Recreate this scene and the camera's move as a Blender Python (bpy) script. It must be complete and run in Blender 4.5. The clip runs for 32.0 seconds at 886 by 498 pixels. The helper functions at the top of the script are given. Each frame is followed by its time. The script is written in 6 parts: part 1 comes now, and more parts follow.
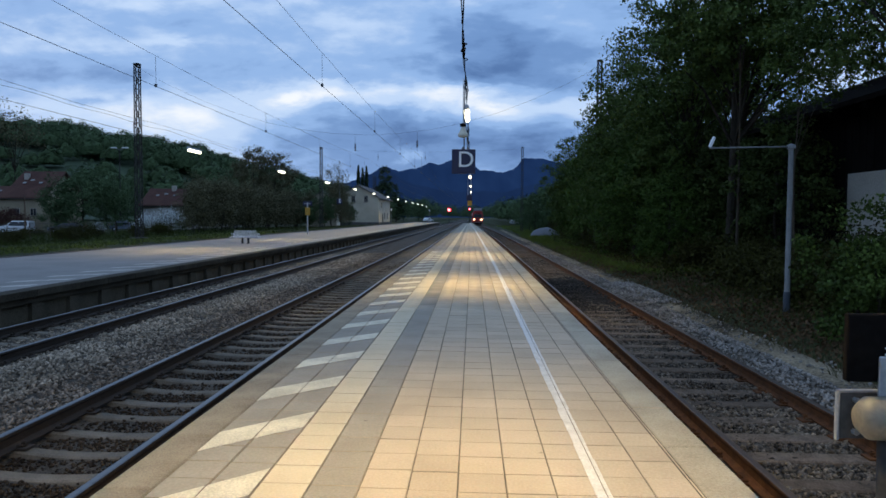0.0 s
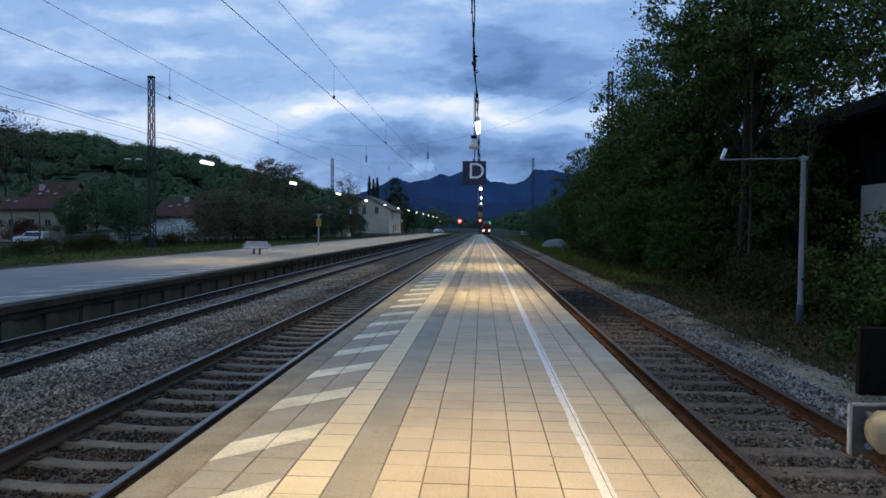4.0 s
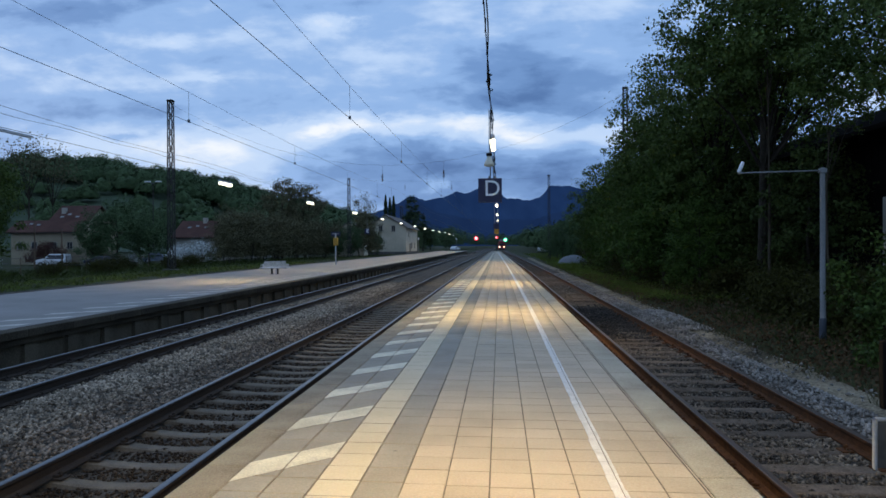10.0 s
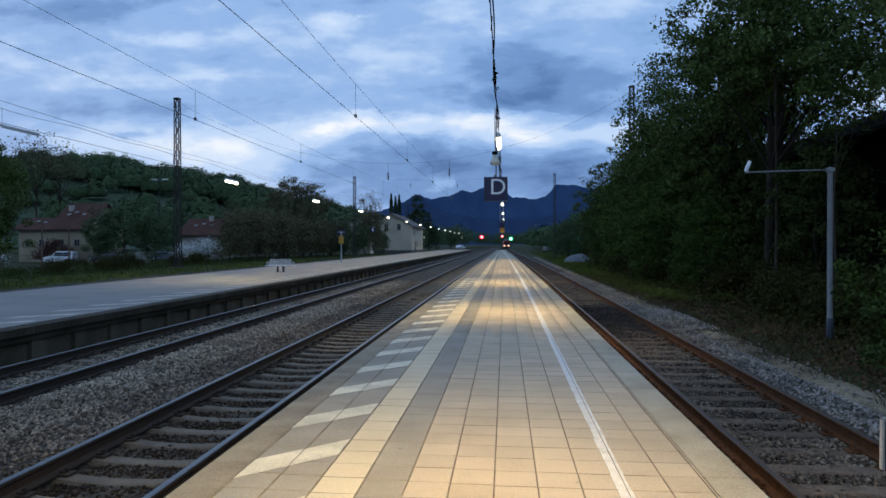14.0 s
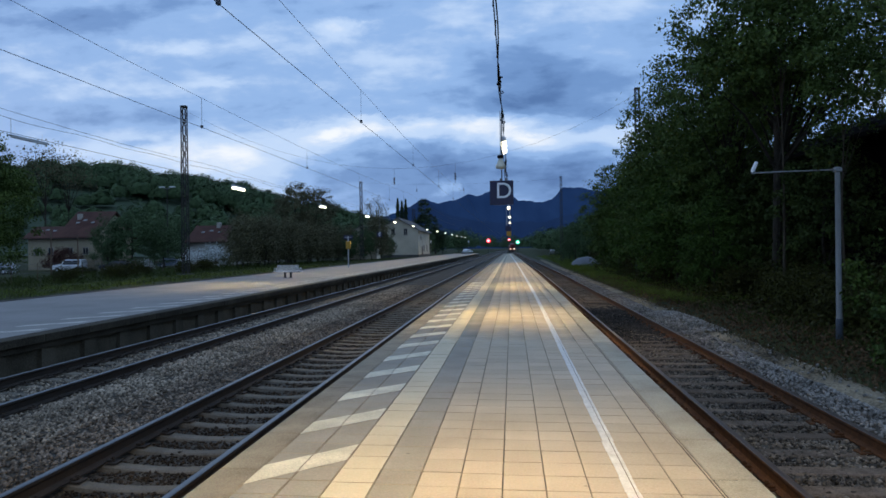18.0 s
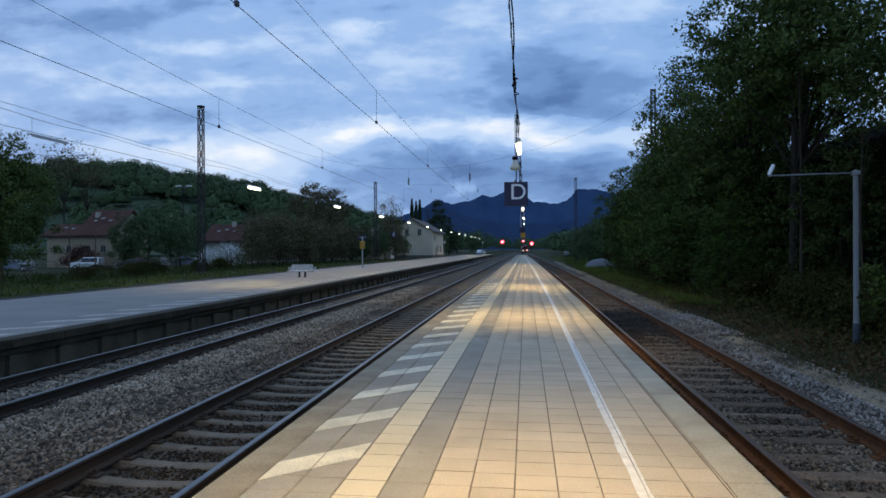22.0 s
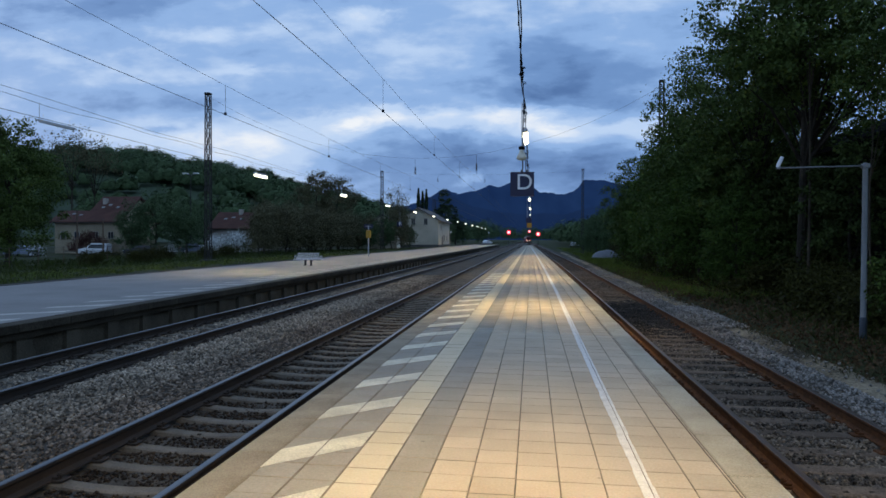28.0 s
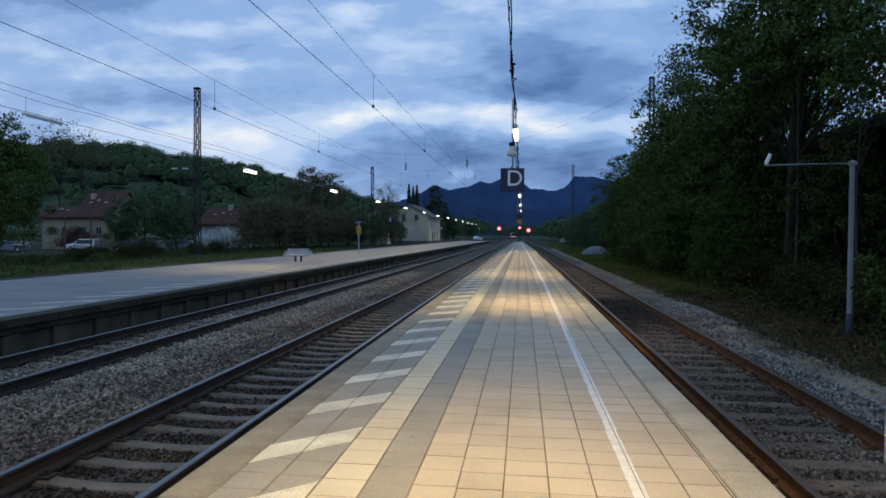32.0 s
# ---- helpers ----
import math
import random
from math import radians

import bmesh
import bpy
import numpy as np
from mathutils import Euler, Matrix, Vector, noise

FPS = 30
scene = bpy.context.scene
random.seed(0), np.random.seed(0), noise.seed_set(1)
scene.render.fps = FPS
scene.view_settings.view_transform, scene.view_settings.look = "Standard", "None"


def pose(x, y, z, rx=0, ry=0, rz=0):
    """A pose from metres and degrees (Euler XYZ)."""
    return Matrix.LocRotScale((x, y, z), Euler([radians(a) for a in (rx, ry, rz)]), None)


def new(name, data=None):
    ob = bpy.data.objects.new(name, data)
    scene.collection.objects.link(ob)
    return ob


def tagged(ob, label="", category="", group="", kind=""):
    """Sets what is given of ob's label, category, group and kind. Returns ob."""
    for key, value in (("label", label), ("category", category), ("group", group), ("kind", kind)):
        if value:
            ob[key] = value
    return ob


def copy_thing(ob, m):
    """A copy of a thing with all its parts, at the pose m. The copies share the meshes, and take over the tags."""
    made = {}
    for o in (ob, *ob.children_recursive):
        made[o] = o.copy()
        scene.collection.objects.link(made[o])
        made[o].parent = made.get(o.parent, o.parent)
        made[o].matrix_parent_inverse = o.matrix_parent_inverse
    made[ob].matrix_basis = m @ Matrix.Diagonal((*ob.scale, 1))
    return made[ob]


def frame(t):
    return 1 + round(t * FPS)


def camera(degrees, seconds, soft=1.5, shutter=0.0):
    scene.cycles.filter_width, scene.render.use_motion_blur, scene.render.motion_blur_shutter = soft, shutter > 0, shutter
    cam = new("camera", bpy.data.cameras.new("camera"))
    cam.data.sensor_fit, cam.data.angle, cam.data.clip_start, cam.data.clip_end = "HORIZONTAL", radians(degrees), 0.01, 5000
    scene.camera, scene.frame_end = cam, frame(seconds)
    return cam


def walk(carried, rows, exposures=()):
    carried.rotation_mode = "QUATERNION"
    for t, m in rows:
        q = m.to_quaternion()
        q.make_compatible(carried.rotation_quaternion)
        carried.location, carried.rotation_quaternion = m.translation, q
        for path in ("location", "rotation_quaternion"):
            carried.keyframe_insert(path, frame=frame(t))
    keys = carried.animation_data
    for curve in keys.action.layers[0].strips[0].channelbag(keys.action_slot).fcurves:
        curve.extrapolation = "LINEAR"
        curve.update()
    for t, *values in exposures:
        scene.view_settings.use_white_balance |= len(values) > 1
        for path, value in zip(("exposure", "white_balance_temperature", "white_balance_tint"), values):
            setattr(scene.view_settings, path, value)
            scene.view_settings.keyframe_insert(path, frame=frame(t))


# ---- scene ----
cam = camera(65.67, 32.0, 1.6)
PATH = (
    (0, -0.010, 0.051, 1.639, 87.32, -0.36, 2.44), (0.5, -0.008, 0.049, 1.639, 87.39, 0.06, 2.40), (1, -0.007, 0.047, 1.640, 87.40, 0.12, 2.38),
    (1.5, -0.007, 0.045, 1.641, 87.31, 0.05, 2.52), (2, -0.008, 0.041, 1.642, 87.59, -0.11, 2.88), (2.5, -0.010, 0.037, 1.642, 87.70, -0.23, 3.09),
    (3, -0.011, 0.035, 1.642, 87.85, -0.44, 3.26), (3.5, -0.011, 0.034, 1.643, 88.07, -0.47, 3.27), (5.5, -0.013, 0.029, 1.643, 88.50, -0.39, 3.71),
    (6, -0.014, 0.025, 1.643, 88.54, -0.46, 3.82), (6.5, -0.015, 0.021, 1.643, 88.60, -0.58, 3.84), (7, -0.017, 0.020, 1.643, 88.65, -0.35, 3.85),
    (7.5, -0.016, 0.020, 1.643, 88.82, 0.40, 4.15), (8, -0.016, 0.018, 1.643, 89.19, 0.30, 4.37), (8.5, -0.015, 0.015, 1.644, 89.57, 0.30, 4.58),
    (9, -0.014, 0.013, 1.645, 89.71, 0.23, 4.74), (9.5, -0.012, 0.014, 1.645, 89.73, 0.27, 4.76), (10, -0.010, 0.017, 1.645, 89.71, 0.31, 4.70),
    (10.5, -0.010, 0.020, 1.644, 89.70, 0.26, 4.74), (11, -0.009, 0.025, 1.643, 89.60, 0.21, 4.73), (11.5, -0.008, 0.026, 1.643, 89.46, 0.01, 4.77),
    (12, -0.009, 0.022, 1.644, 89.39, 0.24, 4.79), (12.5, -0.009, 0.017, 1.644, 89.42, 0.20, 4.83), (13, -0.010, 0.016, 1.642, 89.52, -0.03, 4.90),
    (13.5, -0.010, 0.019, 1.641, 89.60, 0.06, 5.06), (14, -0.009, 0.022, 1.640, 89.60, 0.12, 5.16), (14.5, -0.006, 0.024, 1.640, 89.48, 0.14, 5.15),
    (16.5, -0.004, 0.013, 1.640, 89.67, 0.27, 5.27), (17, -0.003, 0.013, 1.641, 89.74, 0.29, 5.42), (17.5, -0.002, 0.012, 1.643, 89.82, 0.39, 5.60),
    (18, -0.001, 0.008, 1.644, 89.95, 0.74, 5.73), (18.5, -0.002, 0.002, 1.644, 90.05, 0.41, 5.91), (19, -0.002, -0.005, 1.645, 90.20, 0.77, 6.10),
    (19.5, 0.000, -0.012, 1.645, 90.28, 0.73, 6.30), (20, 0.002, -0.017, 1.645, 90.35, 0.57, 6.64), (20.5, 0.002, -0.021, 1.644, 90.34, 0.57, 6.93),
    (21, 0.001, -0.026, 1.644, 90.32, 0.42, 7.02), (21.5, -0.000, -0.029, 1.644, 90.17, 0.40, 6.98), (22, -0.001, -0.030, 1.643, 90.02, 0.27, 6.88),
    (22.5, -0.000, -0.028, 1.641, 89.90, 0.25, 6.83), (23, 0.001, -0.025, 1.640, 89.63, 0.75, 6.88), (23.5, 0.002, -0.022, 1.640, 89.39, 0.52, 6.95),
    (24, 0.003, -0.020, 1.641, 89.36, 0.74, 7.18), (24.5, 0.005, -0.019, 1.642, 89.50, 1.32, 7.42), (25, 0.009, -0.018, 1.644, 89.36, 0.59, 7.75),
    (25.5, 0.012, -0.017, 1.646, 89.07, 0.18, 8.06), (27.5, 0.015, -0.012, 1.642, 89.18, 0.22, 7.60), (28, 0.015, -0.009, 1.641, 89.16, -0.28, 7.40),
    (28.5, 0.014, -0.006, 1.641, 89.10, -0.32, 7.23), (29, 0.014, -0.003, 1.642, 88.84, -0.98, 6.93), (29.5, 0.012, -0.004, 1.642, 88.66, -1.13, 6.80),
    (30, 0.012, -0.008, 1.643, 88.63, -0.86, 6.71), (30.5, 0.013, -0.009, 1.642, 88.58, -0.64, 6.63), (31, 0.016, -0.008, 1.640, 88.63, -0.70, 6.55),
    (31.5, 0.020, -0.008, 1.639, 88.74, -0.59, 6.55), (32, 0.024, -0.009, 1.639, 88.84, -0.40, 6.61),
)
walk(cam, [(t, pose(*at)) for t, *at in PATH], ((0, 0.00), (24, 0.00), (28, -0.09), (32, -0.09)))

# ---------------------------------------------------------------- sky and light
world = bpy.data.worlds.new("dusk_sky")
scene.world = world
world.use_nodes = True
wn, wl = world.node_tree.nodes, world.node_tree.links
wn.clear()


def wnode(kind, **inputs):
    n = wn.new(kind)
    for key, value in inputs.items():
        n.inputs[key].default_value = value
    return n


def wmath(op, a, b=None, c=None):
    n = wn.new("ShaderNodeMath")
    n.operation = op
    for i, q in enumerate((a, b, c)):
        if q is None:
            continue
        if isinstance(q, (int, float)):
            n.inputs[i].default_value = q
        else:
            wl.new(q, n.inputs[i])
    return n.outputs[0]


def wmix(fac, a, b, blend="MIX"):
    n = wn.new("ShaderNodeMix")
    n.data_type, n.blend_type = "RGBA", blend
    for i, q in ((0, fac), (6, a), (7, b)):
        if isinstance(q, (int, float)):
            n.inputs[i].default_value = q
        elif isinstance(q, tuple):
            n.inputs[i].default_value = (*q, 1)
        else:
            wl.new(q, n.inputs[i])
    return n.outputs[2]


coord = wn.new("ShaderNodeTexCoord")
split = wn.new("ShaderNodeSeparateXYZ")
wl.new(coord.outputs["Generated"], split.inputs[0])
dx, dy, dz = split.outputs
high = wmath("ADD", wmath("MAXIMUM", dz, 0.0), 0.13)
flat = wn.new("ShaderNodeCombineXYZ")
wl.new(wmath("DIVIDE", dx, high), flat.inputs[0])
wl.new(wmath("DIVIDE", dy, high), flat.inputs[1])


def cloud_noise(scale, detail, offset, rough=0.55):
    m = wn.new("ShaderNodeMapping")
    m.inputs["Location"].default_value = offset
    wl.new(flat.outputs[0], m.inputs[0])
    n = wnode("ShaderNodeTexNoise", Scale=scale, Detail=detail, Roughness=rough, Distortion=0.25)
    wl.new(m.outputs[0], n.inputs["Vector"])
    return n.outputs["Fac"]


big = cloud_noise(0.42, 4, (3.7, 1.2, 0))
fine = cloud_noise(1.6, 8, (1.1, 4.4, 2.0), 0.6)
ahead = wmath("MAXIMUM", dy, 0.05)


def puffs(scale, detail, squeeze):
    """Cloud texture seen face on, flattened towards the horizon."""
    m = wn.new("ShaderNodeMapping")
    m.inputs["Scale"].default_value = (1, 1, squeeze)
    wl.new(coord.outputs["Generated"], m.inputs[0])
    n = wnode("ShaderNodeTexNoise", Scale=scale, Detail=detail, Roughness=0.6, Distortion=0.4)
    wl.new(m.outputs[0], n.inputs["Vector"])
    return n


tear = puffs(11.0, 7, 2.4)
lump = puffs(8.0, 9, 2.0).outputs["Fac"]
torn = wn.new("ShaderNodeSeparateColor")
wl.new(tear.outputs["Color"], torn.inputs[0])
across = wmath("ADD", wmath("DIVIDE", dx, ahead), wmath("MULTIPLY", wmath("SUBTRACT", torn.outputs[0], 0.5), 0.15))
upward = wmath("ADD", wmath("DIVIDE", dz, ahead), wmath("MULTIPLY", wmath("SUBTRACT", torn.outputs[1], 0.5), 0.045))
layer = wn.new("ShaderNodeCombineXYZ")
wl.new(wmath("DIVIDE", dx, ahead), layer.inputs[0])
wl.new(wmath("MULTIPLY", wmath("DIVIDE", dz, ahead), 2.9), layer.inputs[1])
streaks = wnode("ShaderNodeTexNoise", Scale=7.0, Detail=7.0, Roughness=0.56, Distortion=0.12)
wl.new(layer.outputs[0], streaks.inputs["Vector"])
mass = wmath("ADD", wmath("MULTIPLY", big, 0.26), wmath("MULTIPLY_ADD", fine, 0.10, 0.045))
mass = wmath("ADD", mass, wmath("MULTIPLY", lump, 0.20))
mass = wmath("ADD", mass, wmath("MULTIPLY", streaks.outputs["Fac"], 0.44))
# the larger cloud masses and breaks, as (across, up, width, height above and below, lighter or darker), with wind-torn edges
for u, v, wu, above, below, amount in ((-0.243, 0.334, 0.040, 0.018, 0.018, 0.15), (-0.70, 0.34, 0.17, 0.05, 0.05, -0.05), (-0.44, 0.145, 0.19, 0.030, 0.04, 0.23), (-0.66, 0.205, 0.15, 0.016, 0.013, -0.09),
                                       (-0.20, 0.180, 0.12, 0.009, 0.022, 0.16), (-0.05, 0.184, 0.09, 0.009, 0.024, 0.17), (-0.17, 0.130, 0.14, 0.030, 0.035, -0.13), (-0.04, 0.100, 0.26, 0.04, 0.06, -0.17), (0.12, 0.205, 0.20, 0.10, 0.022, -0.12),
                                       (0.01, 0.240, 0.10, 0.06, 0.035, -0.07), (0.035, 0.158, 0.05, 0.012, 0.018, 0.16), (0.13, 0.150, 0.09, 0.014, 0.018, 0.10), (0.10, 0.110, 0.10, 0.02, 0.03, -0.05), (-0.18, 0.27, 0.19, 0.05, 0.05, 0.07),
                                       (0.12, 0.35, 0.14, 0.05, 0.05, 0.08), (-0.58, 0.27, 0.24, 0.06, 0.06, 0.10), (-0.105, 0.090, 0.02, 0.012, 0.012, 0.16),
                                       (-0.572, 0.165, 0.045, 0.006, 0.006, -0.17), (-0.290, 0.172, 0.030, 0.012, 0.014, 0.14), (-0.215, 0.194, 0.06, 0.006, 0.010, 0.12), (-0.227, 0.155, 0.05, 0.016, 0.020, -0.10),
                                       (0.055, 0.204, 0.06, 0.060, 0.009, -0.05), (0.012, 0.176, 0.03, 0.009, 0.012, 0.12), (0.080, 0.166, 0.06, 0.009, 0.012, 0.09), (-0.494, 0.313, 0.05, 0.010, 0.010, 0.09),
                                       (-0.434, 0.253, 0.045, 0.008, 0.008, 0.10), (-0.65, 0.225, 0.10, 0.013, 0.012, -0.09), (-0.40, 0.288, 0.10, 0.018, 0.020, -0.05), (-0.65, 0.356, 0.09, 0.020, 0.020, -0.05)):
    a = wmath("POWER", wmath("DIVIDE", wmath("SUBTRACT", across, u), wu), 2.0)
    off = wmath("SUBTRACT", upward, v)
    b = wmath("ADD", wmath("POWER", wmath("DIVIDE", wmath("MAXIMUM", off, 0.0), above), 2.0), wmath("POWER", wmath("DIVIDE", wmath("MINIMUM", off, 0.0), below), 2.0))
    mass = wmath("ADD", mass, wmath("MULTIPLY", wmath("EXPONENT", wmath("MULTIPLY", wmath("ADD", a, b), -1.0)), amount))
tone = wn.new("ShaderNodeValToRGB")
tone.color_ramp.interpolation = "EASE"
for e in tone.color_ramp.elements:
    e.position = 0.30 if e.position == 0 else 0.84
tone.color_ramp.elements[0].color = (0.082, 0.178, 0.41, 1)
tone.color_ramp.elements[1].color = (0.90, 0.94, 1.0, 1)
for at, colour in ((0.41, (0.156, 0.296, 0.592, 1)), (0.52, (0.276, 0.457, 0.795, 1)), (0.66, (0.515, 0.675, 0.94, 1))):
    tone.color_ramp.elements.new(at).color = colour
wl.new(mass, tone.inputs[0])
clouds = tone.outputs[0]
sky = wn.new("ShaderNodeTexSky")
sky.sky_type, sky.sun_disc = "NISHITA", False
sky.sun_elevation, sky.sun_rotation = radians(1.5), radians(-60)
glow = wmix(1.0, clouds, wmix(1.0, sky.outputs[0], (0.015, 0.015, 0.015), "MULTIPLY"), "ADD")
background = wnode("ShaderNodeBackground", Strength=1.0)
wl.new(glow, background.inputs["Color"])
wl.new(background.outputs[0], wn.new("ShaderNodeOutputWorld").inputs[0])

LAMP_POWER = 215.0
OWN_LAMP_POWER = 128.0
LAMP_COLOUR = (1.0, 0.722, 0.280)


# ---------------------------------------------------------------- materials
def mat(name, a, b, rough=0.8, metal=0.0, scale=3.0, fine=40.0, bump=0.3, dist=0.01, spread=0.15, local=False, island=False, spec=None, specks=False):
    """A surface that wanders between two colours at two scales, with fine relief; pieces differ a little in tone."""
    m = bpy.data.materials.new(name)
    m.use_nodes = True
    n, l = m.node_tree.nodes, m.node_tree.links
    out = n["Principled BSDF"]
    place = n.new("ShaderNodeTexCoord").outputs["Object"] if local else n.new("ShaderNodeNewGeometry").outputs["Position"]

    def noise_at(s, detail):
        t = n.new("ShaderNodeTexNoise")
        t.inputs["Scale"].default_value, t.inputs["Detail"].default_value = s, detail
        l.new(place, t.inputs["Vector"])
        return t.outputs["Fac"]

    large, small = noise_at(scale, 3), noise_at(fine, 4)
    add = n.new("ShaderNodeMath")
    add.operation = "MULTIPLY_ADD"
    l.new(small, add.inputs[0])
    add.inputs[1].default_value = 0.5
    half = n.new("ShaderNodeMath")
    half.operation = "MULTIPLY"
    l.new(large, half.inputs[0])
    half.inputs[1].default_value = 0.5
    l.new(half.outputs[0], add.inputs[2])
    ramp = n.new("ShaderNodeMapRange")
    ramp.inputs["From Min"].default_value, ramp.inputs["From Max"].default_value = 0.36, 0.64
    l.new(add.outputs[0], ramp.inputs["Value"])
    mix = n.new("ShaderNodeMix")
    mix.data_type = "RGBA"
    mix.inputs[6].default_value, mix.inputs[7].default_value = (*a, 1), (*b, 1)
    l.new(ramp.outputs[0], mix.inputs[0])
    tone = n.new("ShaderNodeMapRange")
    tone.inputs["To Min"].default_value, tone.inputs["To Max"].default_value = 1 - spread, 1 + spread
    if island:
        l.new(n.new("ShaderNodeNewGeometry").outputs["Random Per Island"], tone.inputs["Value"])
    else:
        l.new(n.new("ShaderNodeObjectInfo").outputs["Random"], tone.inputs["Value"])
    vary = n.new("ShaderNodeVectorMath")
    vary.operation = "SCALE"
    if specks:
        spot = n.new("ShaderNodeTexVoronoi")
        spot.inputs["Scale"].default_value = 2.3
        l.new(place, spot.inputs["Vector"])
        dot = n.new("ShaderNodeMapRange")
        dot.inputs["From Min"].default_value, dot.inputs["From Max"].default_value = 0.02, 0.05
        dot.inputs["To Min"].default_value = 0.6
        few = n.new("ShaderNodeMath")
        few.operation = "ADD"
        l.new(spot.outputs["Distance"], few.inputs[0])
        rare = n.new("ShaderNodeMath")
        rare.operation = "GREATER_THAN"
        rare.inputs[1].default_value = 0.3
        chance = n.new("ShaderNodeSeparateColor")
        l.new(spot.outputs["Color"], chance.inputs[0])
        l.new(chance.outputs[0], rare.inputs[0])
        l.new(rare.outputs[0], few.inputs[1])
        l.new(few.outputs[0], dot.inputs["Value"])
        stain = n.new("ShaderNodeMapRange")
        stain.inputs["From Min"].default_value, stain.inputs["From Max"].default_value = 0.30, 0.52
        stain.inputs["To Min"].default_value = 0.90
        l.new(noise_at(0.55, 7), stain.inputs["Value"])
        both = n.new("ShaderNodeMath")
        both.operation = "MULTIPLY"
        l.new(dot.outputs[0], both.inputs[0])
        l.new(stain.outputs[0], both.inputs[1])
        dirty = n.new("ShaderNodeVectorMath")
        dirty.operation = "SCALE"
        l.new(mix.outputs[2], dirty.inputs[0])
        l.new(both.outputs[0], dirty.inputs["Scale"])
        l.new(dirty.outputs[0], vary.inputs[0])
    else:
        l.new(mix.outputs[2], vary.inputs[0])
    l.new(tone.outputs[0], vary.inputs["Scale"])
    l.new(vary.outputs[0], out.inputs["Base Color"])
    wear = n.new("ShaderNodeMapRange")
    wear.inputs["To Min"].default_value, wear.inputs["To Max"].default_value = max(rough - 0.12, 0.03), min(rough + 0.12, 1)
    l.new(large, wear.inputs["Value"])
    l.new(wear.outputs[0], out.inputs["Roughness"])
    out.inputs["Metallic"].default_value = metal
    out.inputs["Specular IOR Level"].default_value = spec if spec is not None else 0.12 if rough > 0.8 else 0.5
    if bump:
        bp = n.new("ShaderNodeBump")
        bp.inputs["Strength"].default_value, bp.inputs["Distance"].default_value = bump, dist
        l.new(small, bp.inputs["Height"])
        l.new(bp.outputs[0], out.inputs["Normal"])
    return m


def glowing(name, colour, strength):
    m = bpy.data.materials.new(name)
    m.use_nodes = True
    out = m.node_tree.nodes["Principled BSDF"]
    out.inputs["Base Color"].default_value = (*[c * 0.8 for c in colour], 1)
    out.inputs["Emission Color"].default_value = (*colour, 1)
    out.inputs["Emission Strength"].default_value = strength
    return m


def leaf_mat(name, a, b, spread=0.27):
    return mat(name, a, b, 0.7, 0, 0.7, 9.0, 0, 0, spread, island=True, spec=0.12)


BUFF = mat("buff_slab", (0.425, 0.353, 0.257), (0.541, 0.457, 0.344), 0.92, 0, 1.3, 60, 0.25, 0.004, 0.06, specks=True, spec=0.16)
BUFF_FAR = mat("buff_slab_far", (0.425, 0.353, 0.257), (0.541, 0.457, 0.344), 0.92, 0, 1.3, 60, 0.25, 0.004, 0.06, island=True, specks=True, spec=0.16)
PALE = mat("pale_slab", (0.541, 0.460, 0.320), (0.645, 0.560, 0.404), 0.92, 0, 1.3, 60, 0.25, 0.004, 0.06, island=True, specks=True, spec=0.16)
GREY_SLAB = mat("grey_slab", (0.270, 0.242, 0.195), (0.363, 0.330, 0.270), 0.92, 0, 1.5, 60, 0.25, 0.004, 0.10, island=True, specks=True, spec=0.16)
EDGE_STONE = mat("edge_concrete", (0.18, 0.148, 0.103), (0.335, 0.288, 0.212), 0.88, 0, 2.5, 90, 0.4, 0.006, 0.08, spec=0.2)
# Slab sides darker than the tops: dirt, with the joints' shade put in.
SLAB_EDGE = mat("dirty_shaded_slab_edge", (0.258, 0.218, 0.154), (0.392, 0.332, 0.240), 0.9, 0, 4, 80, 0.2, 0.003)
EDGE_PALE = mat("pale_edge_concrete", (0.29, 0.25, 0.18), (0.47, 0.42, 0.32), 0.85, 0, 1.6, 70, 0.3, 0.005, 0.06, spec=0.2)
JOINT = mat("sandy_joint", (0.075, 0.061, 0.045), (0.150, 0.123, 0.092), 0.95, 0, 4, 120, 0.3, 0.004)
PAINT = mat("worn_white_paint", (0.522, 0.504, 0.459), (0.792, 0.774, 0.729), 0.7, 0, 9, 70, 0.2, 0.003, 0.05)
# Worn white paint; the lamps' warm tint is put into its colour.
HATCH = mat("worn_lamp_tinted_paint", (0.441, 0.400, 0.291), (0.789, 0.725, 0.559), 0.75, 0, 3, 60, 0.2, 0.003, 0.06)
HATCH_FADED = mat("faded_hatching_paint", (0.348, 0.320, 0.276), (0.580, 0.532, 0.455), 0.8, 0, 2, 40, 0.2, 0.003)
BENCH_PAINT = mat("dull_white_bench_paint", (0.50, 0.50, 0.50), (0.64, 0.64, 0.64), 0.55, 0, 2, 30, 0.05, 0.002)
DARK_CONCRETE = mat("dark_brown_concrete", (0.030, 0.025, 0.017), (0.080, 0.067, 0.047), 0.92, 0, 1.2, 30, 0.4, 0.01)
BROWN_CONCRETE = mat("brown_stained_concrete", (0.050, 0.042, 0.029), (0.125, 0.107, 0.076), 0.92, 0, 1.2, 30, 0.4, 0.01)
CONCRETE = mat("weathered_concrete", (0.045, 0.042, 0.038), (0.13, 0.125, 0.115), 0.9, 0, 1.2, 30, 0.4, 0.01)
SLEEPER = mat("concrete_sleeper", (0.105, 0.090, 0.070), (0.195, 0.168, 0.132), 0.9, 0, 4, 60, 0.4, 0.006, 0.12)
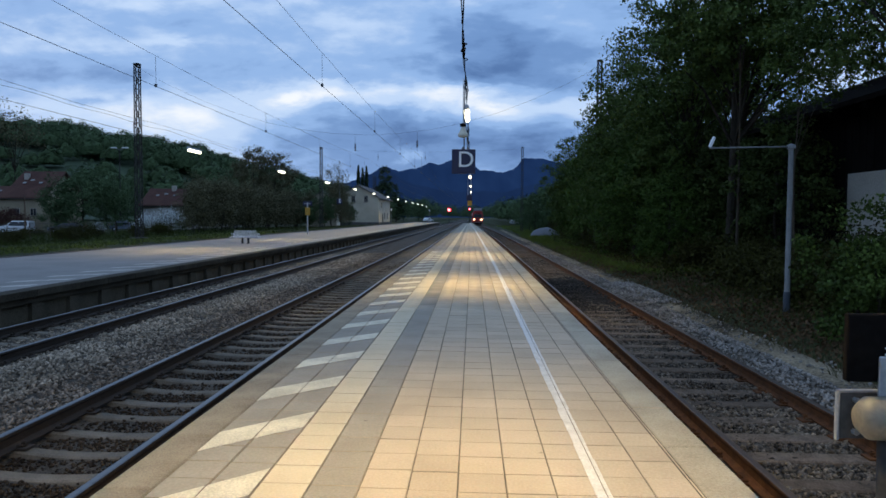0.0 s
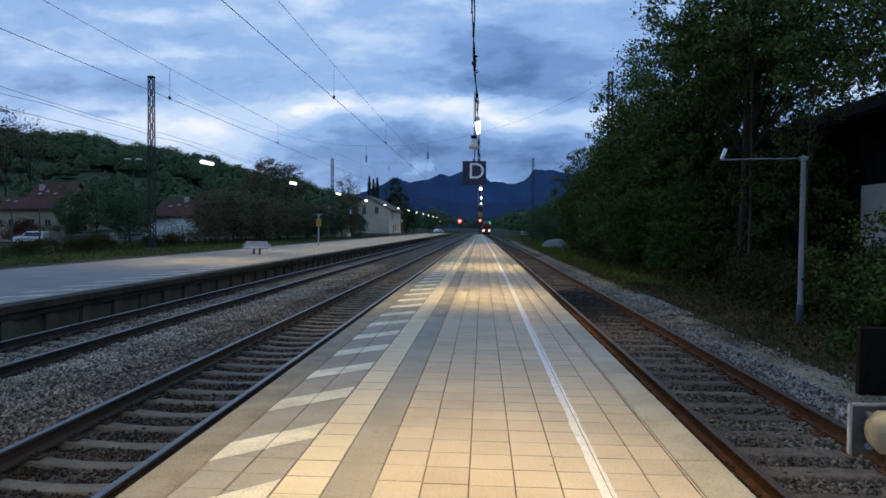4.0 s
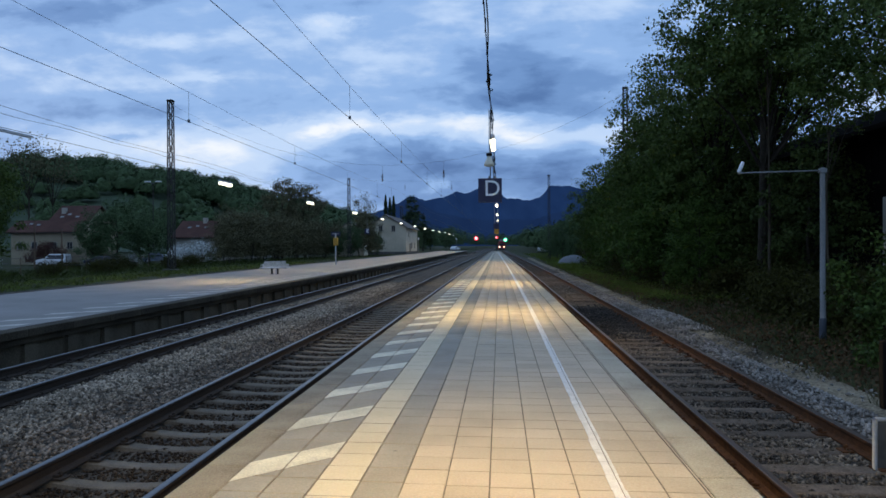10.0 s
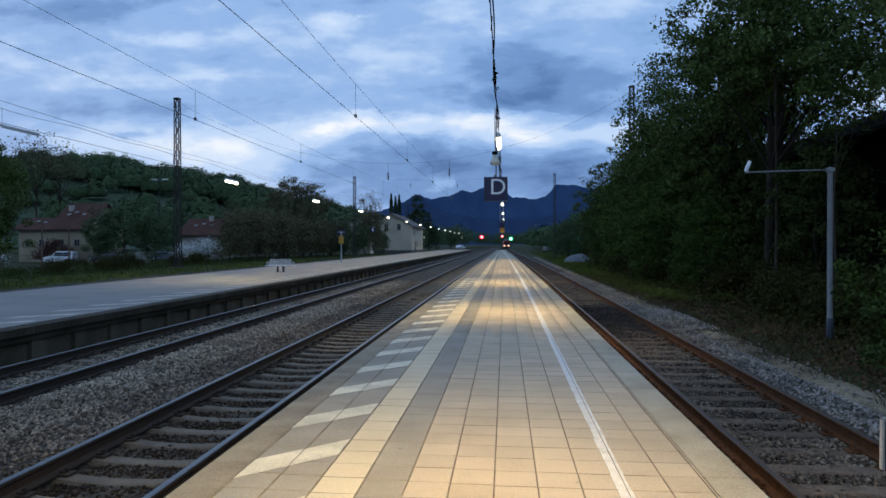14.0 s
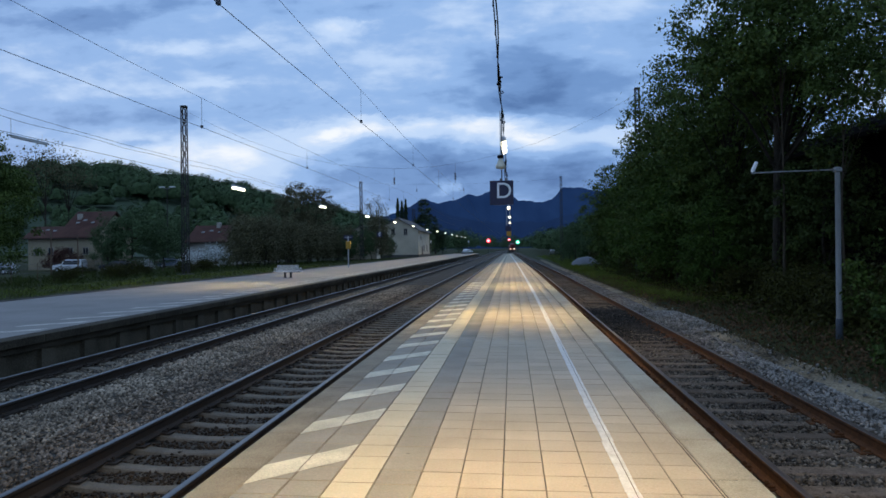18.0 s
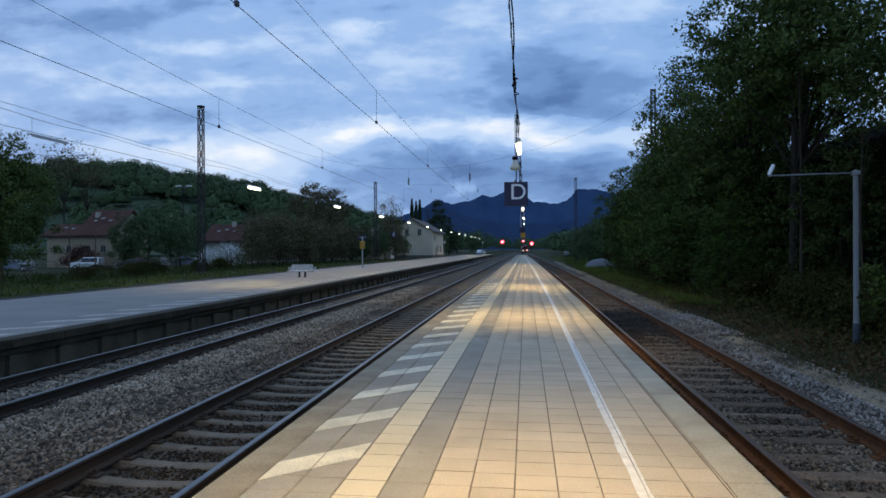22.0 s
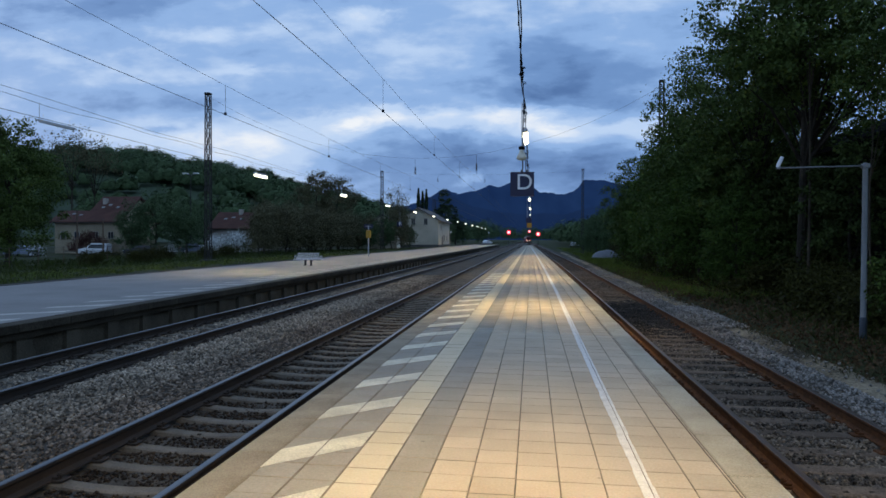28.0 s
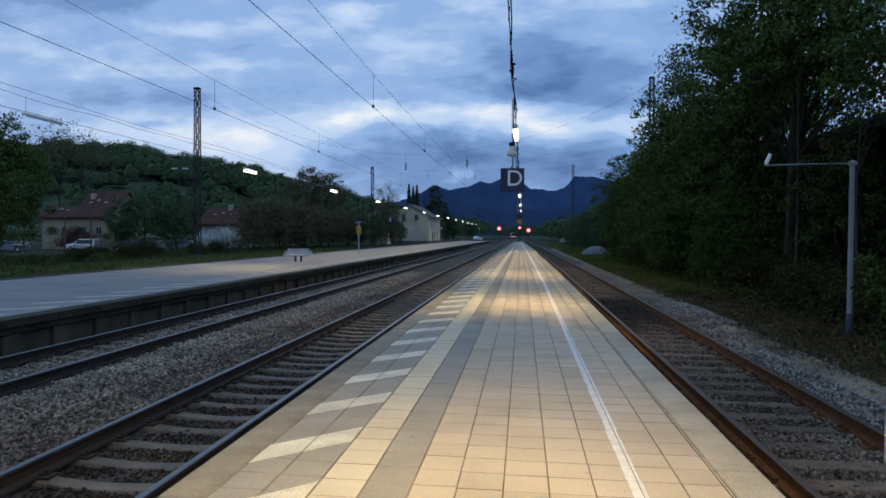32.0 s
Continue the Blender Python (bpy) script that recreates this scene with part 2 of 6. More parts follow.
OLD_WOOD = mat("old_sleeper_wood", (0.062, 0.047, 0.034), (0.167, 0.128, 0.095), 0.92, 0, 6, 50, 0.5, 0.01, 0.25)
RAIL_SIDE = mat("brown_rail_steel", (0.026, 0.019, 0.013), (0.062, 0.043, 0.030), 0.75, 0.35, 8, 80, 0.3, 0.003)
RAIL_TOP = mat("polished_rail_head", (0.115, 0.112, 0.111), (0.207, 0.202, 0.198), 0.38, 1.0, 10, 90, 0.05, 0.001)
RUST = mat("rusty_rail_steel", (0.050, 0.024, 0.012), (0.135, 0.060, 0.026), 0.85, 0.0, 8, 80, 0.4, 0.003)
RUST_TOP = mat("dull_rusty_head", (0.060, 0.042, 0.030), (0.115, 0.083, 0.060), 0.5, 0.5, 10, 90, 0.2, 0.002)
BALLAST = mat("brown_grey_ballast", (0.034, 0.029, 0.023), (0.112, 0.098, 0.080), 0.95, 0, 2.0, 22, 1.0, 0.05)
STONES = mat("ballast_stones", (0.122, 0.096, 0.069), (0.403, 0.330, 0.248), 0.92, 0, 0.6, 40, 0.3, 0.01, 0.62, island=True)
STONES_RUSTY = mat("rust_tinged_stones", (0.068, 0.050, 0.035), (0.275, 0.218, 0.166), 0.92, 0, 0.8, 40, 0.3, 0.01, 0.62, island=True)
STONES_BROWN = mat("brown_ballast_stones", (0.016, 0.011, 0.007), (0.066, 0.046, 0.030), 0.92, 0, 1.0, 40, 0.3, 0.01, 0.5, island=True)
STONES_PALE = mat("pale_ballast_stones", (0.125, 0.114, 0.100), (0.325, 0.300, 0.268), 0.9, 0, 1.0, 40, 0.3, 0.01, 0.4, island=True)
STONES_DARK = mat("oily_track_stones", (0.024, 0.018, 0.014), (0.184, 0.154, 0.119), 0.9, 0, 1.0, 40, 0.3, 0.01, 0.75, island=True)
OILY = mat("oil_black_stones", (0.014, 0.013, 0.012), (0.055, 0.051, 0.046), 0.85, 0, 1.0, 40, 0.3, 0.01, 0.5, island=True)
ASPHALT = mat("platform_asphalt", (0.182, 0.170, 0.158), (0.268, 0.250, 0.232), 0.85, 0, 0.6, 50, 0.2, 0.005)
EARTH = mat("trodden_earth", (0.018, 0.016, 0.010), (0.328, 0.269, 0.185), 0.95, 0, 0.7, 22, 0.7, 0.03)
GRASS_GROUND = mat("grassy_ground", (0.019, 0.023, 0.008), (0.042, 0.049, 0.017), 0.95, 0, 0.25, 12, 0.6, 0.05)
MEADOW = mat("hillside_meadow", (0.030, 0.046, 0.027), (0.049, 0.069, 0.040), 0.95, 0, 0.03, 0.4, 0.3, 0.2)
DULL_STEEL = mat("dull_grey_steel", (0.10, 0.105, 0.11), (0.19, 0.195, 0.20), 0.6, 0.4, 4, 60, 0.15, 0.002)
DARK_PLATE = mat("dull_dark_plate", (0.045, 0.044, 0.040), (0.085, 0.082, 0.075), 0.7, 0, 4, 60, 0.1, 0.002)
SLEEVE_BLUE = mat("dark_blue_sleeve", (0.035, 0.045, 0.06), (0.07, 0.085, 0.105), 0.7, 0, 4, 60, 0.1, 0.002)
POST_GREY = mat("grey_painted_post", (0.17, 0.172, 0.17), (0.25, 0.252, 0.25), 0.6, 0.2, 4, 60, 0.1, 0.002)
GALV = mat("galvanised_steel", (0.42, 0.43, 0.44), (0.58, 0.59, 0.60), 0.45, 0.75, 4, 60, 0.1, 0.002)
MAST_STEEL = mat("dark_mast_steel", (0.022, 0.020, 0.018), (0.055, 0.050, 0.045), 0.75, 0.4, 3, 40, 0.2, 0.003)
WIRE = mat("dark_wire", (0.057, 0.057, 0.062), (0.114, 0.114, 0.121), 0.6, 0.5, 3, 40, 0, 0)
PORCELAIN = mat("brown_insulator", (0.05, 0.03, 0.02), (0.09, 0.05, 0.035), 0.25, 0, 3, 40, 0, 0)
NAVY = mat("navy_enamel", (0.007, 0.008, 0.036), (0.011, 0.012, 0.052), 0.45, 0, 2, 30, 0.03, 0.001, 0.02)
SIGN_WHITE = mat("white_lettering", (0.74, 0.74, 0.74), (0.82, 0.82, 0.82), 0.5, 0, 3, 30, 0.02, 0.001, 0.02)
CREAM = mat("cream_plastic", (0.55, 0.50, 0.38), (0.68, 0.63, 0.50), 0.5, 0, 3, 40, 0.05, 0.001, 0.03)
BLACK = mat("matt_black_steel", (0.004, 0.004, 0.005), (0.010, 0.010, 0.011), 0.85, 0.0, 3, 40, 0.1, 0.002)
BEIGE_STEEL = mat("beige_painted_steel", (0.115, 0.10, 0.073), (0.19, 0.165, 0.12), 0.45, 0, 3, 60, 0.08, 0.002)
YELLOW = mat("yellow_enamel", (0.315, 0.165, 0.011), (0.390, 0.217, 0.018), 0.5, 0, 3, 40, 0.05, 0.001)
RENDER_WHITE = mat("cream_render", (0.42, 0.37, 0.28), (0.60, 0.54, 0.42), 0.9, 0, 0.4, 18, 0.2, 0.01)
OCHRE_RENDER = mat("ochre_render", (0.25, 0.21, 0.145), (0.36, 0.305, 0.215), 0.9, 0, 0.4, 18, 0.2, 0.01)
RENDER_GREY = mat("grey_render", (0.281, 0.261, 0.225), (0.412, 0.378, 0.328), 0.9, 0, 0.5, 18, 0.2, 0.01)
ROOF_GREY = mat("grey_roof_tile", (0.10, 0.085, 0.075), (0.19, 0.165, 0.145), 0.85, 0, 0.8, 12, 0.6, 0.03)
ROOF_RED = mat("red_roof_tile", (0.050, 0.024, 0.019), (0.092, 0.046, 0.036), 0.85, 0, 0.8, 12, 0.6, 0.03)
WOOD = mat("brown_wood", (0.07, 0.042, 0.025), (0.15, 0.095, 0.055), 0.8, 0, 2, 40, 0.3, 0.006)
GLASS = mat("dark_window_glass", (0.012, 0.014, 0.018), (0.03, 0.034, 0.04), 0.08, 0, 0.5, 4, 0, 0)
FRAME_WHITE = mat("white_frame", (0.55, 0.55, 0.53), (0.68, 0.68, 0.66), 0.5, 0, 2, 30, 0.05, 0.002)
CAR_WHITE = mat("white_car_paint", (0.62, 0.63, 0.64), (0.70, 0.71, 0.72), 0.25, 0, 0.6, 20, 0, 0, local=True)
CAR_BLUE = mat("blue_grey_car_paint", (0.16, 0.19, 0.24), (0.20, 0.24, 0.30), 0.25, 0.3, 0.6, 20, 0, 0, local=True)
CAR_DARK = mat("dark_car_paint", (0.03, 0.032, 0.04), (0.05, 0.052, 0.06), 0.25, 0.3, 0.6, 20, 0, 0, local=True)
RUBBER = mat("tyre_rubber", (0.012, 0.012, 0.012), (0.025, 0.025, 0.025), 0.85, 0, 3, 60, 0.2, 0.003, local=True)
TRAIN_RED = mat("red_train_paint", (0.26, 0.016, 0.014), (0.34, 0.024, 0.02), 0.35, 0, 0.6, 20, 0.02, 0.002, local=True)
TRAIN_GREY = mat("grey_train_paint", (0.14, 0.14, 0.15), (0.22, 0.22, 0.23), 0.5, 0, 0.6, 20, 0.05, 0.002, local=True)
BARK = mat("grey_brown_bark", (0.022, 0.018, 0.013), (0.06, 0.05, 0.038), 0.95, 0, 2, 25, 0.7, 0.03)
PALE_BARK = mat("pale_brown_bark", (0.045, 0.035, 0.025), (0.085, 0.068, 0.048), 0.95, 0, 2, 25, 0.7, 0.03)
FENCE_GREEN = mat("dull_green_planks", (0.022, 0.040, 0.036), (0.045, 0.072, 0.064), 0.8, 0, 3, 40, 0.2, 0.003)
TARP = mat("grey_tarpaulin", (0.075, 0.08, 0.088), (0.13, 0.135, 0.145), 0.7, 0, 1.2, 12, 0.4, 0.05)
LEAF = leaf_mat("dark_green_leaf", (0.042, 0.066, 0.015), (0.092, 0.131, 0.030))
LEAF_FRESH = leaf_mat("fresh_green_leaf", (0.030, 0.057, 0.010), (0.076, 0.124, 0.022))
LEAF_BUSH = leaf_mat("bush_leaf", (0.025, 0.044, 0.008), (0.069, 0.098, 0.017), 0.4)
# Paler, bluer leaf green: haze over the distant trees is put in.
LEAF_HILL = leaf_mat("hazy_woodland_leaf", (0.043, 0.074, 0.032), (0.079, 0.122, 0.052), 0.06)
LEAF_BROWN = leaf_mat("budding_twig_leaf", (0.068, 0.065, 0.033), (0.121, 0.113, 0.059))
# Darker leaf colours: shade under the trees is put into them.
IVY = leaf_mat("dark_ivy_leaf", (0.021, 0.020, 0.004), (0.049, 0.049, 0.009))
LEAF_SHADED = leaf_mat("shaded_green_leaf", (0.024, 0.037, 0.009), (0.058, 0.078, 0.018))
NEEDLE = leaf_mat("dark_needles", (0.018, 0.032, 0.014), (0.04, 0.06, 0.025))
BLOSSOM = leaf_mat("white_blossom", (0.45, 0.47, 0.45), (0.65, 0.67, 0.65))
LITTER = leaf_mat("brown_leaf_litter", (0.055, 0.032, 0.016), (0.130, 0.079, 0.040))
RED_TWIG = leaf_mat("reddish_leaf", (0.040, 0.018, 0.014), (0.085, 0.040, 0.030))
GRASS = leaf_mat("grass_blade", (0.030, 0.043, 0.009), (0.064, 0.082, 0.018))
GRASS_FRESH = leaf_mat("fresh_grass_blade", (0.075, 0.105, 0.016), (0.14, 0.185, 0.036))
DRY_GRASS = leaf_mat("dry_grass_blade", (0.06, 0.055, 0.03), (0.12, 0.105, 0.06))
LAMP_GLOW = glowing("warm_lamp_glow", (1.0, 0.92, 0.66), 5.0)
RED_GLOW = glowing("red_signal_glow", (1.0, 0.012, 0.035), 1.6)
RED_CORE = glowing("red_signal_core", (1.0, 0.30, 0.34), 4.5)
GREEN_GLOW = glowing("green_signal_glow", (0.01, 1.0, 0.42), 0.8)
GREEN_CORE = glowing("green_signal_core", (0.6, 1.0, 0.85), 3.0)
TAIL_GLOW = glowing("red_tail_light_glow", (1.0, 0.16, 0.03), 1.6)
TAIL_CORE = glowing("tail_light_core", (1.0, 0.8, 0.55), 4.0)
# Near-black: shade under the trees put into the barn; also the box's black.
SHADED_BLACK = mat("shaded_black", (0.004, 0.0035, 0.003), (0.011, 0.009, 0.008), 0.95, 0, 2, 30, 0.4, 0.006, 0.3, spec=0.05)


def hazy_distance_mat(name, a, b):
    """Far slopes: the air's haze is put into a colour that glows by itself."""
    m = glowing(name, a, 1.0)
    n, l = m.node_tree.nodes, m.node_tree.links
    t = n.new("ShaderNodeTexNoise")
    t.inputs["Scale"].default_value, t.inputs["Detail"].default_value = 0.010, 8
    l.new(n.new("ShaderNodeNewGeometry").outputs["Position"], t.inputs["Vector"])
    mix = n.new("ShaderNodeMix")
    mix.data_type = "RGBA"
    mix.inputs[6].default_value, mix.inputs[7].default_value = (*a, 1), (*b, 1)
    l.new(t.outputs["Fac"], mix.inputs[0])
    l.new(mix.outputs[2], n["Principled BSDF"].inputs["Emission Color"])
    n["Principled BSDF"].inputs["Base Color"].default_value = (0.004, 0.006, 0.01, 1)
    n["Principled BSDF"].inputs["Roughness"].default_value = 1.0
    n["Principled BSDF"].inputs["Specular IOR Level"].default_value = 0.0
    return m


MOUNTAIN = hazy_distance_mat("blue_distance", (0.004, 0.015, 0.060), (0.015, 0.041, 0.125))
FOOTHILL = hazy_distance_mat("dark_blue_distance", (0.006, 0.0165, 0.055), (0.011, 0.030, 0.095))


# ---------------------------------------------------------------- mesh tools
class Shape:
    """Collects simple solids into one mesh."""

    def __init__(self):
        self.v, self.f, self.k = [], [], []

    def add(self, verts, faces, k=0):
        n = len(self.v)
        self.v.extend(tuple(p) for p in verts)
        self.f.extend([tuple(i + n for i in q) for q in faces])
        self.k.extend(k if isinstance(k, list) else [k] * len(faces))
        return self

    def box(self, x0, x1, y0, y1, z0, z1, bevel=0.0, k=0):
        if bevel <= 0:
            return self.add([(x, y, z) for x in (x0, x1) for y in (y0, y1) for z in (z0, z1)],
                            [(0, 1, 3, 2), (4, 6, 7, 5), (0, 4, 5, 1), (2, 3, 7, 6), (0, 2, 6, 4), (1, 5, 7, 3)], k)
        b = min(bevel, (x1 - x0) / 2.01, (y1 - y0) / 2.01, (z1 - z0) / 2.01)
        verts, at = [], {}
        for i, x in enumerate((x0, x1)):
            for j, y in enumerate((y0, y1)):
                for h, z in enumerate((z0, z1)):
                    sx, sy, sz = (1, -1)[i], (1, -1)[j], (1, -1)[h]
                    at[i, j, h] = len(verts)
                    verts += [(x, y + sy * b, z + sz * b), (x + sx * b, y, z + sz * b), (x + sx * b, y + sy * b, z)]
        q = lambda i, j, h, a: at[i, j, h] + a
        faces = []
        for i in (0, 1):
            c = [q(i, 0, 0, 0), q(i, 0, 1, 0), q(i, 1, 1, 0), q(i, 1, 0, 0)]
            faces.append(tuple(c if i == 0 else c[::-1]))
            c = [q(0, i, 0, 1), q(1, i, 0, 1), q(1, i, 1, 1), q(0, i, 1, 1)]
            faces.append(tuple(c if i == 0 else c[::-1]))
            c = [q(0, 0, i, 2), q(0, 1, i, 2), q(1, 1, i, 2), q(1, 0, i, 2)]
            faces.append(tuple(c if i == 0 else c[::-1]))
        for i in (0, 1):
            for j in (0, 1):
                faces.append((q(i, j, 0, 0), q(i, j, 0, 1), q(i, j, 1, 1), q(i, j, 1, 0)))
                faces.append((q(i, 0, j, 0), q(i, 0, j, 2), q(i, 1, j, 2), q(i, 1, j, 0)))
                faces.append((q(0, i, j, 1), q(0, i, j, 2), q(1, i, j, 2), q(1, i, j, 1)))
                for h in (0, 1):
                    faces.append((q(i, j, h, 0), q(i, j, h, 1), q(i, j, h, 2)))
        return self.add(verts, faces, k)

    def tube(self, points, r, n=6, k=0, caps=True):
        """A round bar along the points; r may be one radius or one for each point."""
        pts = [Vector(p) for p in points]
        rs = r if isinstance(r, (list, tuple)) else [r] * len(pts)
        verts, faces = [], []
        side = None
        for i, p in enumerate(pts):
            d = (pts[min(i + 1, len(pts) - 1)] - pts[max(i - 1, 0)]).normalized()
            if side is None:
                side = d.orthogonal().normalized()
            side = (side - d * side.dot(d)).normalized()
            up = d.cross(side)
            for a in range(n):
                w = 2 * math.pi * a / n
                verts.append(p + (side * math.cos(w) + up * math.sin(w)) * rs[i])
        for i in range(len(pts) - 1):
            for a in range(n):
                b = (a + 1) % n
                faces.append((i * n + a, i * n + b, (i + 1) * n + b, (i + 1) * n + a))
        if caps:
            faces.append(tuple(range(n - 1, -1, -1)))
            faces.append(tuple(range((len(pts) - 1) * n, len(pts) * n)))
        return self.add(verts, faces, k)

    def lathe(self, profile, n=16, axis="z", at=(0, 0, 0), k=0):
        """A turned solid: (radius, height) pairs round an axis."""
        verts, faces = [], []
        for r, h in profile:
            for a in range(n):
                w = 2 * math.pi * a / n
                c, s = r * math.cos(w), r * math.sin(w)
                p = (c, s, h) if axis == "z" else (c, h, -s) if axis == "y" else (h, c, s)
                verts.append(tuple(p[i] + at[i] for i in range(3)))
        for i in range(len(profile) - 1):
            for a in range(n):
                b = (a + 1) % n
                faces.append((i * n + a, i * n + b, (i + 1) * n + b, (i + 1) * n + a))
        faces += [tuple(range(n - 1, -1, -1)), tuple(range((len(profile) - 1) * n, len(profile) * n))]
        return self.add(verts, faces, k)

    def sweep(self, outline, path, k=0, caps=True, ks=None):
        """An outline of (across, up) pairs carried along a path of (x, y, z) on the level."""
        m = len(outline)
        verts, faces, kk = [], [], []
        for i, p in enumerate(path):
            a, b = path[max(i - 1, 0)], path[min(i + 1, len(path) - 1)]
            dx_, dy_ = b[0] - a[0], b[1] - a[1]
            s = math.hypot(dx_, dy_) or 1
            for u, h in outline:
                verts.append((p[0] + u * dy_ / s, p[1] - u * dx_ / s, p[2] + h))
        for i in range(len(path) - 1):
            for j in range(m):
                e = (j + 1) % m
                faces.append((i * m + j, i * m + e, (i + 1) * m + e, (i + 1) * m + j))
                kk.append(ks[j] if ks else k)
        if caps:
            faces += [tuple(range(m)), tuple(range((len(path) - 1) * m + m - 1, (len(path) - 1) * m - 1, -1))]
            kk += [k, k]
        n = len(self.v)
        self.v.extend(verts)
        self.f.extend([tuple(i + n for i in q) for q in faces])
        self.k.extend(kk)
        return self

    def mesh(self, name, materials, smooth=False):
        me = bpy.data.meshes.new(name)
        me.from_pydata(self.v, [], self.f)
        for m in materials if isinstance(materials, (list, tuple)) else [materials]:
            me.materials.append(m)
        if any(self.k):
            me.polygons.foreach_set("material_index", self.k)
        if smooth:
            me.polygons.foreach_set("use_smooth", [True] * len(self.f))
        bm = bmesh.new()
        bm.from_mesh(me)
        bmesh.ops.recalc_face_normals(bm, faces=bm.faces)
        bm.to_mesh(me)
        bm.free()
        return me


def part(name, shape, material, parent, label="", smooth=False, m=None):
    """One mesh object under a thing or a part."""
    me = shape if isinstance(shape, bpy.types.Mesh) else shape.mesh(name, material, smooth)
    ob = new(name, me)
    ob.parent = parent
    if m is not None:
        ob.matrix_basis = m
    if label:
        tagged(ob, label)
    return ob


def thing(name, m, label, category, group="", kind=""):
    """An empty at the base of a thing, to carry its parts."""
    ob = new(name)
    ob.empty_display_size = 0.2
    ob.matrix_basis = m
    return tagged(ob, label, category, group, kind)


def solid(name, shape, material, label, category="", kind="", m=None, group="", smooth=False):
    ob = new(name, shape.mesh(name, material, smooth))
    if m is not None:
        ob.matrix_basis = m
    return tagged(ob, label, category, group, kind)


def soup(name, verts, faces_per, material):
    """A mesh from an array of (pieces, corners, 3) with the same faces in every piece."""
    count, corners = verts.shape[:2]
    faces = np.asarray(faces_per)
    index = (np.arange(count)[:, None, None] * corners + faces[None]).reshape(-1, faces.shape[1])
    me = bpy.data.meshes.new(name)
    me.vertices.add(count * corners)
    me.vertices.foreach_set("co", verts.reshape(-1).astype(np.float32))
    me.loops.add(index.size)
    me.loops.foreach_set("vertex_index", index.reshape(-1).astype(np.int32))
    me.polygons.add(len(index))
    me.polygons.foreach_set("loop_start", np.arange(0, index.size, faces.shape[1], dtype=np.int32))
    me.polygons.foreach_set("loop_total", np.full(len(index), faces.shape[1], dtype=np.int32))
    me.materials.append(material)
    me.update(calc_edges=True)
    return me


def unit(rng, n):
    d = rng.normal(size=(n, 3))
    return d / np.linalg.norm(d, axis=1, keepdims=True)


def leaves(rng, at, size, droop=0.3, out=None, loose=0.75):
    """Folded, pointed leaves at the given points, lying loosely across the outward directions where these are given."""
    n = len(at)
    if out is None:
        d = unit(rng, n)
        d[:, 2] -= droop
        d /= np.linalg.norm(d, axis=1, keepdims=True)
        s = np.cross(d, unit(rng, n))
        s /= np.linalg.norm(s, axis=1, keepdims=True) + 1e-9
        up = np.cross(d, s)
    else:
        up = out + loose * unit(rng, n)
        up /= np.linalg.norm(up, axis=1, keepdims=True) + 1e-9
        s = np.cross(up, unit(rng, n))
        s /= np.linalg.norm(s, axis=1, keepdims=True) + 1e-9
        d = np.cross(s, up)
    L = (size * rng.uniform(0.6, 1.3, n))[:, None]
    return np.stack([at - d * L * 0.5, at + s * L * 0.32 + up * L * 0.08, at + d * L * 0.55, at - s * L * 0.32 + up * L * 0.08], 1)


def stones(rng, at, size):
    """Broken stones: squashed, turned octahedra."""
    n = len(at)
    base = np.array([(1, 0, 0), (0, 1, 0), (-1, 0, 0), (0, -1, 0), (0, 0, 1), (0, 0, -1)], float)
    v = base[None] * rng.uniform(0.55, 1.1, (n, 6, 1)) + rng.normal(0, 0.16, (n, 6, 3))
    a, b = rng.uniform(0, 6.28, n), rng.normal(0, 0.5, n)
    ca, sa, cb, sb = np.cos(a), np.sin(a), np.cos(b), np.sin(b)
    v = v * (size * rng.uniform(0.55, 1.35, n))[:, None, None]
    v[..., 2] *= 0.75
    x, y, z = v[..., 0], v[..., 1], v[..., 2]
    y, z = cb[:, None] * y - sb[:, None] * z, sb[:, None] * y + cb[:, None] * z
    x, y = ca[:, None] * x - sa[:, None] * y, sa[:, None] * x + ca[:, None] * y
    return np.stack([x, y, z], -1) + at[:, None]


STONE_FACES = [(0, 1, 4), (1, 2, 4), (2, 3, 4), (3, 0, 4), (1, 0, 5), (2, 1, 5), (3, 2, 5), (0, 3, 5)]


# ---------------------------------------------------------------- ground
def hill(x, y):
    r = np.interp(x, (-600, -400, -256, -240, -228, -202, -180, -155, -142, -130, -119, -95, -80, -45), (38, 37, 36.5, 38.5, 41.0, 39.5, 34.5, 31, 28, 24, 20.5, 16, 12, 0))
    return r * np.exp(-((y - 350) / 130) ** 2)


def lie(x, y):
    """Height of the ground."""
    z = np.interp(x, (-60, -22, -18.4, -18.1, -9.9, 1.0, 5.0, 5.8, 9, 14, 40), (-1.0, -0.05, -0.03, -0.95, -0.95, -0.95, -0.95, -0.61, -0.55, -0.45, -0.3))
    return z + hill(x, y)


RIGHT_Y = (-40, 45, 65, 86, 110, 150, 190, 250, 320, 380, 430, 490, 600)
RIGHT_X = (3.24, 3.24, 3.15, 2.89, 2.62, 2.15, 1.42, 1.15, 0.85, 0.05, -1.4, -6.4, -20)


def right_line(y):
    """The side track's centre line: straight along the platform, then over to the left."""
    return float(np.mean(np.interp(np.linspace(y - 14, y + 14, 9), RIGHT_Y, RIGHT_X)))


